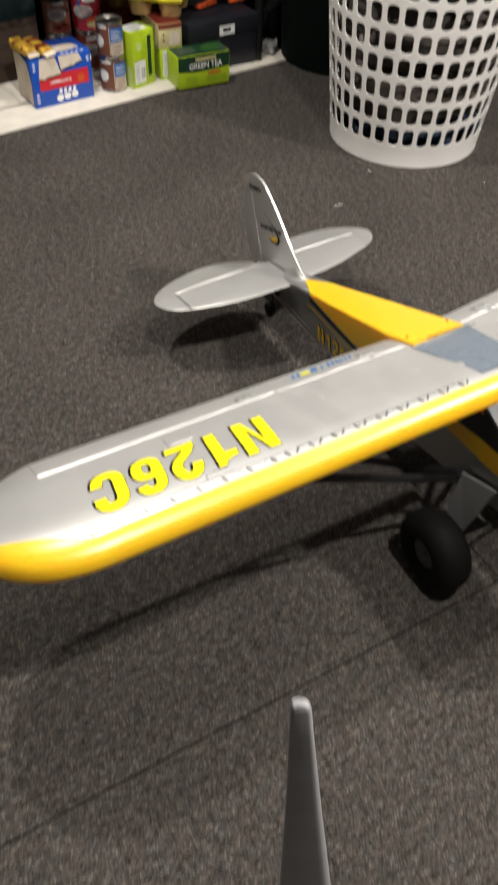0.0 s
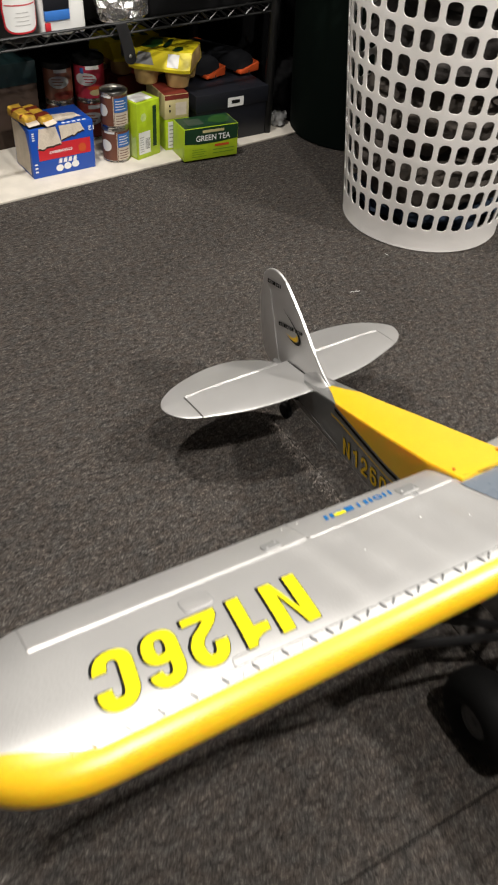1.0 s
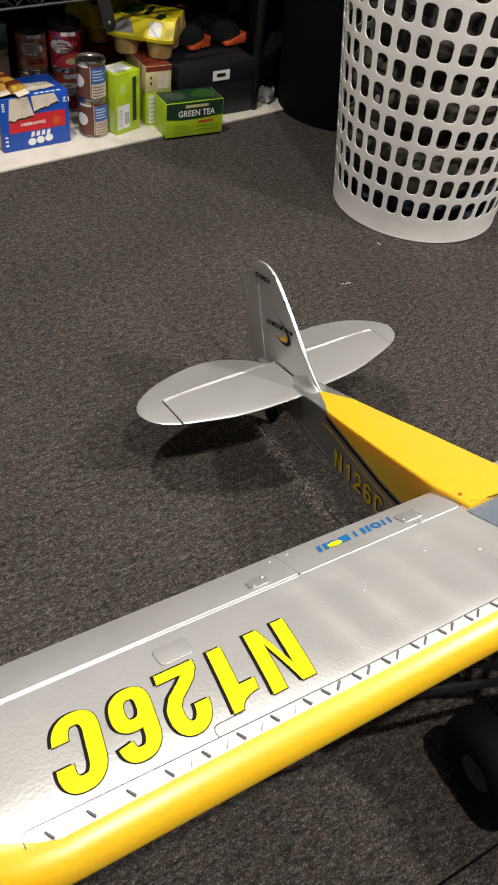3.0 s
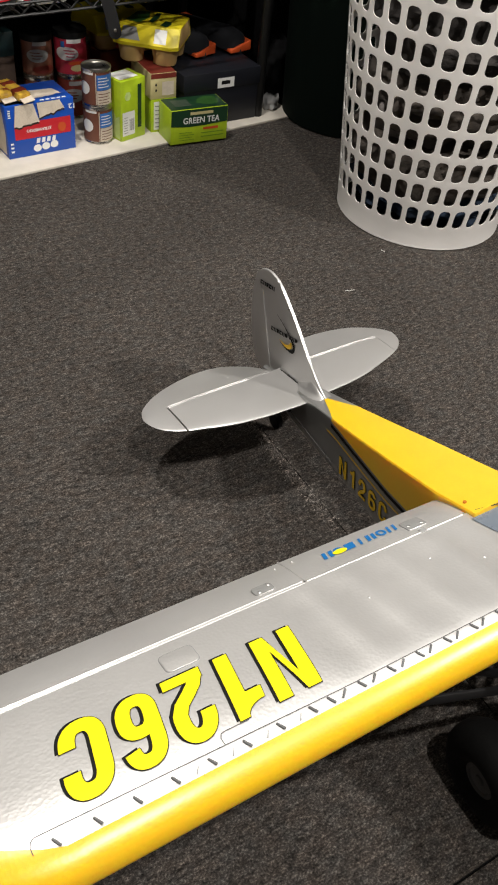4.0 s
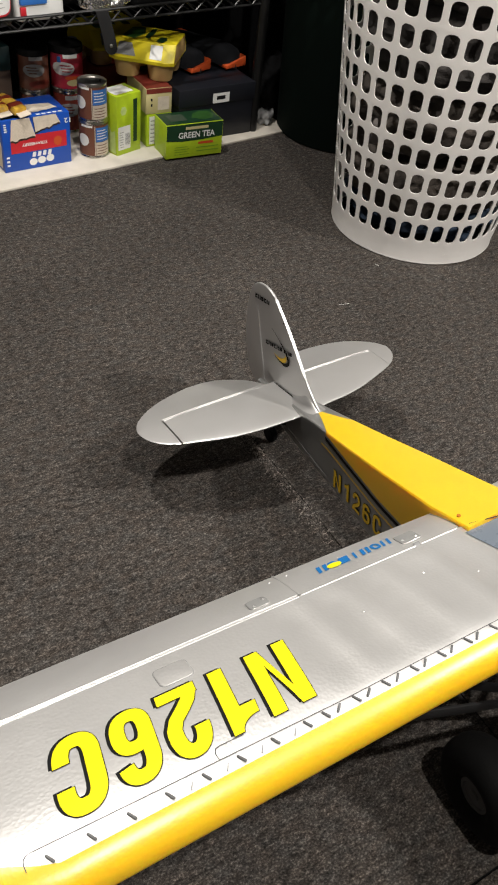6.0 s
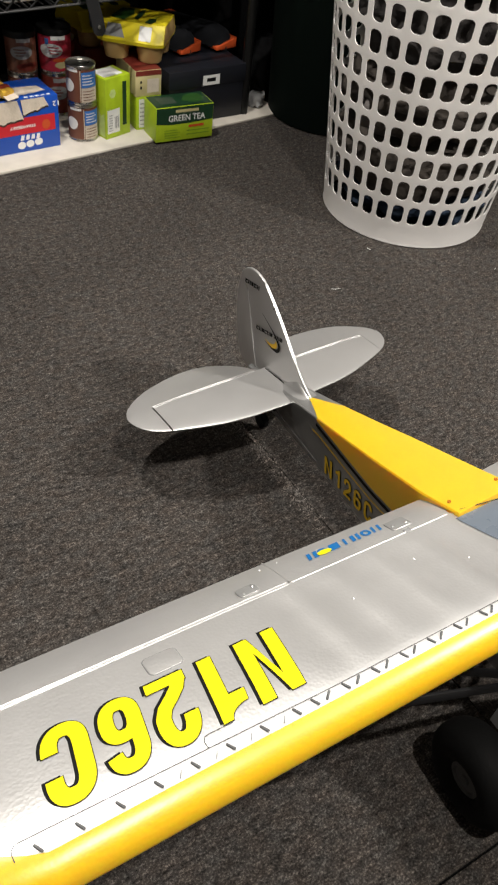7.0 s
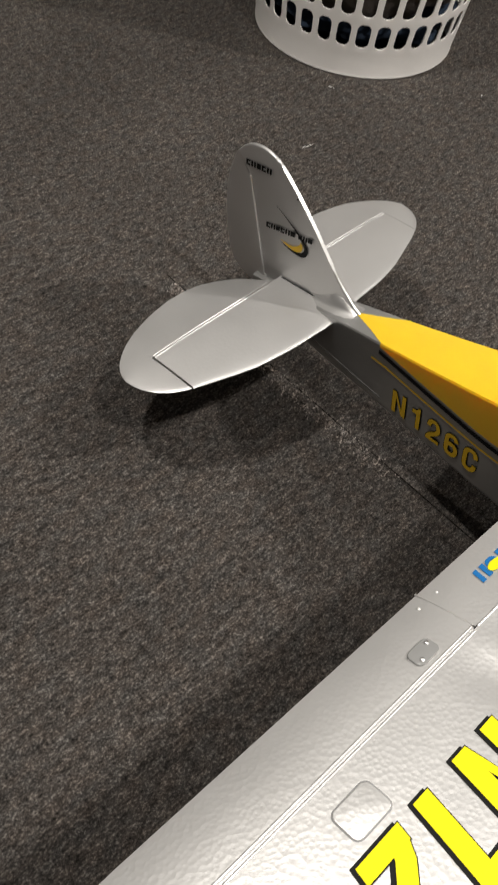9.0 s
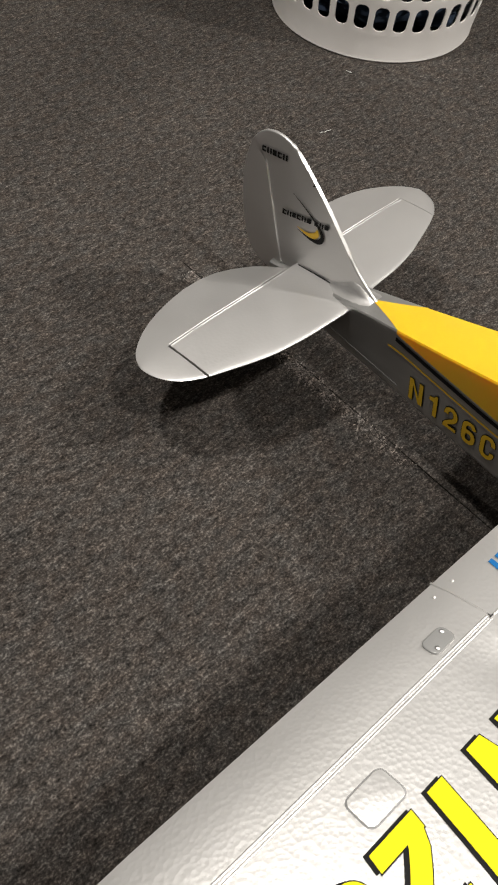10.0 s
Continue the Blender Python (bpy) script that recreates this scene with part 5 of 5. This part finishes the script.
panel(box, "maroon_edge", MAROON_CARD, 0.001, 0.066, 0.048, 0.0595)
panel(box, "faint_panel", TORN_CARD, 0.030, 0.060, 0.008, 0.040)
for k in range(2):
    panel(box, "small_mark", BLACK_DECAL, 0.012, 0.016, 0.018 + 0.013 * k, 0.024 + 0.013 * k, 0.0008)
# green tea
box = carton("tea_box", shelf_at(1.327, 1.803, BZ, -9), 0.150, 0.072, 0.082, LIME_CARD, "lime and dark green box of green tea bags", "tea box")
panel(box, "dark_front", DEEP_GREEN, 0, 0, 0, 0, bend=[(0.0012, 0.044), (0.04, 0.040), (0.09, 0.0405), (0.1488, 0.045), (0.1488, 0.081), (0.0012, 0.081)])
panel(box, "dark_lid", DEEP_GREEN, 0.002, 0.148, 0.002, 0.070, 0.0005, "top", 0.082)
print_text(box, "tea_lettering", "GREEN TEA", WHITE_PRINT, 0.080, 0.055, 0.096, 0.015)
panel(box, "brand_bar", CREAM_CARD, 0.050, 0.110, 0.068, 0.075, 0.0008)
panel(box, "flavour_bar", ORANGE_TRIM, 0.085, 0.125, 0.030, 0.036, 0.0008)
panel(box, "lid_leaf", PRINT_LEAF, 0, 0, 0, 0, 0.0009, "top", 0.082, bend=[(0.078, 0.030), (0.090, 0.052), (0.112, 0.064), (0.134, 0.060), (0.142, 0.040), (0.130, 0.018), (0.104, 0.014)])
panel(box, "lid_print", LID_GREY, 0.020, 0.062, 0.018, 0.056, 0.0009, "top", 0.082)
for k in range(4):
    panel(box, "text_line", LINE_GREEN, 0.022, 0.062 - 0.006 * (k % 2), 0.008 + 0.006 * k, 0.0095 + 0.006 * k, 0.0008)
for k in range(2):
    panel(box, "text_line", LINE_GREEN, 0.080, 0.140, 0.012 + 0.009 * k, 0.0145 + 0.009 * k, 0.0008)
# shoe box with shoes
box = carton("shoe_box", shelf_at(1.405, 1.868, BZ, -4), 0.214, 0.310, 0.100, NAVY_CARD, "dark navy shoe box with a white sticker", "box")
part("lid", box_bm(-0.003, 0.217, -0.003, 0.313, 0.088, 0.130, 0.0015), NAVY_CARD, box)
panel(box, "sticker", WHITE_PRINT, 0.092, 0.140, 0.090, 0.114, 0.0036)
panel(box, "sticker_print", BLACK_DECAL, 0.103, 0.128, 0.098, 0.107, 0.0040)


def shoe(m):
    r = root("running_shoe", m, "black running shoe with orange trim on the shoe box", "shoe", "running shoes")
    bm = bmesh.new()
    rings = []
    for t, w, h in ((0, .018, .045), (.05, .030, .062), (.2, .034, .066), (.4, .032, .055), (.6, .038, .043), (.8, .040, .034), (.93, .032, .026), (1, .012, .018)):
        ring = [bm.verts.new((w * math.cos(a), -0.13 + 0.26 * t, 0.008 + max(0, 0.62 * h * math.sin(a)))) for a in np.linspace(0, math.pi, 11)]
        rings.append(ring)
    for a, b in zip(rings, rings[1:]):
        for i in range(10):
            bm.faces.new((a[i], a[i + 1], b[i + 1], b[i]))
        bm.faces.new((a[0], b[0], b[10], a[10]))
    bm.faces.new(rings[0])
    bm.faces.new(rings[-1])
    part("upper", bm, SHOE_BLACK, r, smooth=60)
    out = [(0.034 * math.cos(t) * (1 if math.sin(t) > 0 else 0.85), 0.137 * math.sin(t)) for t in np.linspace(0, 2 * math.pi, 25)[:-1]]
    part("sole", plate(out, 0, 0.012, 0.003), BLACK_PLASTIC, r)
    for y, h in ((-0.126, 0.027), (0.112, 0.020)):
        b = box_bm(-0.028, 0.032, y - 0.010, y + 0.022, 0.004, 0.012, 0.0025, 2)
        for v in b.verts:
            if v.co.z > 0.008:
                v.co.z += (h - 0.012) * max(0.0, (v.co.x - 0.004) / 0.028) ** 1.3
        part("orange_accent", b, ORANGE_TRIM, r)
    r.scale = (1.12, 1.0, 1.1)
    return r


for a, d, t in ((1.492, 2.078, 10), (1.603, 2.070, 6)):
    shoe(shelf_at(a, d, BZ + 0.1315, t))


def cup_pack(m, label):
    r = root("fruit_cup_pack", m, label, "fruit cups", "fruit cup packs")
    for i in (0, 1):
        for j in (0, 1):
            b = lathe([(0.021, 0.0), (0.023, 0.002), (0.0285, 0.038), (0.031, 0.039), (0.031, 0.042), (0.004, 0.042)], 28)
            part("cup", moved(b, pose(-0.034 + 0.068 * i, -0.034 + 0.068 * j, 0)), TAN_CUP, r)
    bm = bmesh.new()
    ring = []
    for x in (-0.066, -0.05, 0.05, 0.066):
        s = 0.86 if abs(x) > 0.06 else 1
        ring.append([bm.verts.new((x, y * s, z)) for y, z in ((-0.066, 0.036), (-0.068, 0.043), (-0.048, 0.075), (0.048, 0.075), (0.068, 0.043), (0.066, 0.036))])
    for a, b in zip(ring, ring[1:]):
        for i in range(5):
            bm.faces.new((a[i], a[i + 1], b[i + 1], b[i]))
        bm.faces.new((a[0], a[5], b[5], b[0]))
    bm.faces.new(ring[0])
    bm.faces.new(ring[-1])
    sleeve = part("card_sleeve", bm, YELLOW_CARD, r)
    bm = bmesh.new()
    bm.faces.new([bm.verts.new(v) for v in ((0.018, -0.0660, 0.0470), (0.042, -0.0660, 0.0470), (0.042, -0.0512, 0.0712), (0.018, -0.0512, 0.0712))])
    part("bar_code", bm, WHITE_PRINT, sleeve, smooth=0)
    bm = bmesh.new()
    bm.faces.new([bm.verts.new(v) for v in ((-0.05, -0.0655, 0.0480), (-0.01, -0.0655, 0.0480), (-0.02, -0.0520, 0.0700), (-0.045, -0.0520, 0.0700))])
    part("picture_patch", bm, GREY_PLASTIC, sleeve, smooth=0)
    for x0, x1, y0, y1, mm in ((-0.046, -0.006, -0.040, 0.040, PRINT_LEAF), (-0.002, 0.012, -0.030, 0.044, DEEP_GREEN), (0.024, 0.044, -0.044, -0.006, DEEP_GREEN)):
        bm = bmesh.new()
        bm.faces.new([bm.verts.new((x0 + (x1 - x0) * u, y0 + (y1 - y0) * v, 0.0755)) for u, v in ((0.0, 0.1), (0.7, 0.0), (1.0, 0.5), (0.8, 1.0), (0.2, 0.9), (0.1, 0.5))])
        part("top_print", bm, mm, sleeve, smooth=0)
    bm = bmesh.new()
    bm.faces.new([bm.verts.new((0.0664, y * 0.84, z)) for y, z in ((-0.062, 0.039), (-0.063, 0.044), (-0.046, 0.073), (0.046, 0.073), (0.063, 0.044), (0.062, 0.039))])
    # The back pack's end is coloured darker, for the shade it stands in.
    part("open_end", bm, BROWN_CARD if "back" in label else TAN_CUP, sleeve, smooth=0)
    r.scale = (1.20, 1.10, 1.12)
    return r


cup_pack(shelf_at(1.386, 1.985, BZ + 0.141, -46), "yellow card-sleeved pack of four fruit cups on a cream carton")
cup_pack(shelf_at(1.404, 2.225, BZ + 0.099, 4), "yellow card-sleeved pack of four fruit cups at the back")
box = carton("snack_box", shelf_at(1.335, 2.155, BZ, 0), 0.14, 0.13, 0.098, MAROON_CARD, "dark maroon carton at the back of the shelf", "food box")
food_can(shelf_at(1.272, 2.160, BZ, 0), 0.033, 0.140, MAROON_CARD, "dark red food can at the back", "stacked cans", False)
thing("paper_cup", lathe([(0.0215, 0), (0.0225, 0.002), (0.0130, 0.034), (0.0120, 0.036), (0.001, 0.0362)], 28), PALE_GREY, shelf_at(1.272, 2.160, BZ + 0.1402), "pale paper cup upside down on a can behind the red can", "cup")
thing("cloth", crumple(4, 0.075, 0.085, 0.075, 0.30, 2.2, 4), DARK_FABRIC, shelf_at(1.765, 1.990, BZ + 0.060), "slumped black cloth on the board end beside the bin", "cloth", smooth=60)
# White paper drawn in grey: the dimness of the gap is in its colour.
bm = crumple(3, 0.022, 0.022, 0.020, 0.5, 2.5, 7)
thing("paper_scrap", bm, GREY_PLASTIC, shelf_at(1.690, 1.885, BZ + 0.017), "crumpled white paper scrap on the board, its shade put into a grey colour", "paper", smooth=80)

outline = [(-0.0145, 0.0), (-0.0150, -0.075)] + [(0.0150 * math.cos(t), -0.079 + 0.0150 * math.sin(t)) for t in np.linspace(math.pi * 1.05, math.pi * 1.95, 13)] + [(0.0150, -0.075), (0.0145, 0.0)]
bm = plate(outline, -0.0018, 0.0018, 0.0008)
for k in range(1, 7):
    bmesh.ops.bisect_plane(bm, geom=bm.verts[:] + bm.edges[:] + bm.faces[:], plane_co=(0, -0.012 * k, 0), plane_no=(0, 1, 0))
for v in bm.verts:
    x, z, y = v.co
    v.co = Vector((x - 0.40 * z - 1.0 * z * z, y - 0.10 * z, z))
strap = thing("hanging_strap", bm, STRAP, shelf_at(1.186, 1.846, SHELF_Z + 0.004), "black strap with a steel rivet hanging from the wire shelf", "strap")
part("rivet", moved(lathe([(0.0040, 0), (0.0038, 0.001), (0.0018, 0.0020), (0.0003, 0.0022)], 14), pose(0.0242, 0.0046, -0.074, 90)), STEEL, strap)
box = carton("rear_box", shelf_at(0.86, 2.085, BZ), 0.213, 0.13, 0.150, BROWN_CARD, "brown carton with a dark teal lid behind the cans", "box")
part("lid", box_bm(-0.002, 0.215, -0.002, 0.132, 0.148, 0.202, 0.003), DARK_TEAL, box)

# ---- on the wire shelf ----
UZ = SHELF_Z - 0.0153
jar = thing("food_jar", lathe([(0.044, 0), (0.047, 0.004), (0.048, 0.118), (0.040, 0.138), (0.036, 0.143), (0.036, 0.168), (0.002, 0.168)], 36), BLACK_PLASTIC, shelf_at(0.966, 1.912, UZ), "dark jar with a white and red label", "jar", smooth=40)
def jar_label(name, material, r, aw, z0, z1, parent):
    """A label with round corners, bent about the jar."""
    bm = bmesh.new()
    zc, zh = (z0 + z1) / 2, (z1 - z0) / 2
    n, cols = 26, []
    for i in range(n + 1):
        u = -1 + 2 * i / n
        h = zh * (1 - abs(u) ** 4) ** 0.25
        a = radians(-90 + aw * u)
        cols.append([bm.verts.new((r * math.cos(a), r * math.sin(a), zc + k * h)) for k in (-1, 1)])
    for a, b in zip(cols, cols[1:]):
        bm.faces.new((a[0], b[0], b[1], a[1]))
    return part(name, bm, material, parent)


jar_label("label_border", RED_PRINT, 0.0484, 52, 0.020, 0.112, jar)
jar_label("label_face", WHITE_PRINT, 0.0488, 47, 0.0235, 0.1085, jar)
jar_label("red_rule", RED_PRINT, 0.0492, 44, 0.074, 0.0765, jar)
for k in range(4):
    jar_label("text_bar", PALE_GREY, 0.0492, 22 - 5 * (k % 2), 0.036 + 0.008 * k, 0.0375 + 0.008 * k, jar)
bm = box_bm(-0.053, 0.053, -0.030, 0.030, 0, 0.165, 0.010, 3)
for v in bm.verts:
    v.co.y *= 1 - 0.5 * max(0, (v.co.z - 0.11) / 0.055)
    v.co += Vector((0.4, 0.7, 0)) * 0.004 * noise.noise(v.co * 45)
bag = thing("food_bag", bm, WHITE_PRINT, shelf_at(1.066, 1.908, UZ), "white food pouch with a navy and blue print", "bag", smooth=60)
part("blue_print", box_bm(-0.046, 0.012, -0.0345, -0.028, 0.034, 0.054, 0.001), BLUE_LABEL, bag)
part("navy_print", box_bm(-0.046, 0.012, -0.0345, -0.028, 0.0545, 0.105, 0.001), NAVY_CARD, bag)
part("red_spot", box_bm(-0.046, -0.034, -0.0345, -0.026, 0.014, 0.030, 0.001), RED_PRINT, bag)
thing("foil_bag", crumple(3, 0.066, 0.045, 0.045, 0.30, 2.5, 9), FOIL, shelf_at(1.222, 1.905, UZ + 0.044), "crumpled silver foil bag on the wire shelf", "bag", smooth=20)

# Bin-shaped block, added so that the packs and shoes below lie in shade.
fabric = thing("shelf_shade_bin", box_bm(1.285, 1.605, 1.892, 2.20, UZ, UZ + 0.26, 0.015, 3), DARK_FABRIC, shelf_at(0, 0), "black bin-shaped block added on the wire shelf to shade what lies below", "storage bin")
part("handle", box_bm(1.40, 1.49, 1.886, 1.8915, UZ + 0.16, UZ + 0.185, 0.002), DARK_FABRIC, fabric)

# Added light blocker: keeps the lamps off the back of the board below.
shade_box = thing("rear_box", box_bm(1.02, 1.2810, 1.960, 2.21, UZ, UZ + 0.21, 0.004), DARK_FABRIC, shelf_at(0, 0), "black lidded box added on the wire shelf to shade the shelf below", "box")
part("lid", box_bm(1.016, 1.2835, 1.957, 2.214, UZ + 0.2105, UZ + 0.235, 0.004), DARK_FABRIC, shade_box)

# ---- the grey aerial in the foreground ----
bm = bmesh.new()
rings = []
for z, w, t in ((0.0, 0.030, 0.012), (0.20, 0.0205, 0.009), (0.37, 0.0122, 0.006), (0.50, 0.0066, 0.0035), (0.534, 0.0054, 0.003), (0.538, 0.0042, 0.0022), (0.5396, 0.0012, 0.0006)):
    rings.append([bm.verts.new((x - 0.046 * z / 0.539, y - 0.024 * z / 0.539, z)) for x, y in rounded_rect(2 * w, 2 * t, t * 0.8, 3)])
for a, b in zip(rings, rings[1:]):
    for i in range(len(a)):
        bm.faces.new((a[i], a[(i + 1) % len(a)], b[(i + 1) % len(a)], b[i]))
bm.faces.new(rings[0])
bm.faces.new(rings[-1])
thing("aerial", bm, ANTENNA_GREY, pose(0.244, 0.283, 0), "tall tapered flat grey plastic aerial standing on the carpet", "antenna", smooth=40)

# lint on the carpet
for x, y, t, n in ((0.273, 1.696, 20, 0.020), (0.36, 1.86, 140, 0.010), (0.62, 1.84, 60, 0.005)):
    bm = bmesh.new()
    last = Vector((0, 0, 0.0012))
    for i in range(1, 6):
        q = Vector((n * i / 5, 0.04 * n * math.sin(i * 1.7 + t), 0.0012 + 0.0008 * (i % 2)))
        rod_into(bm, last, q, 0.0004, 5)
        last = q
    thing("lint_thread", bm, WHITE_PRINT, pose(x, y, 0, 0, 0, t), "pale thread of lint on the carpet", "lint", "lint on the carpet")
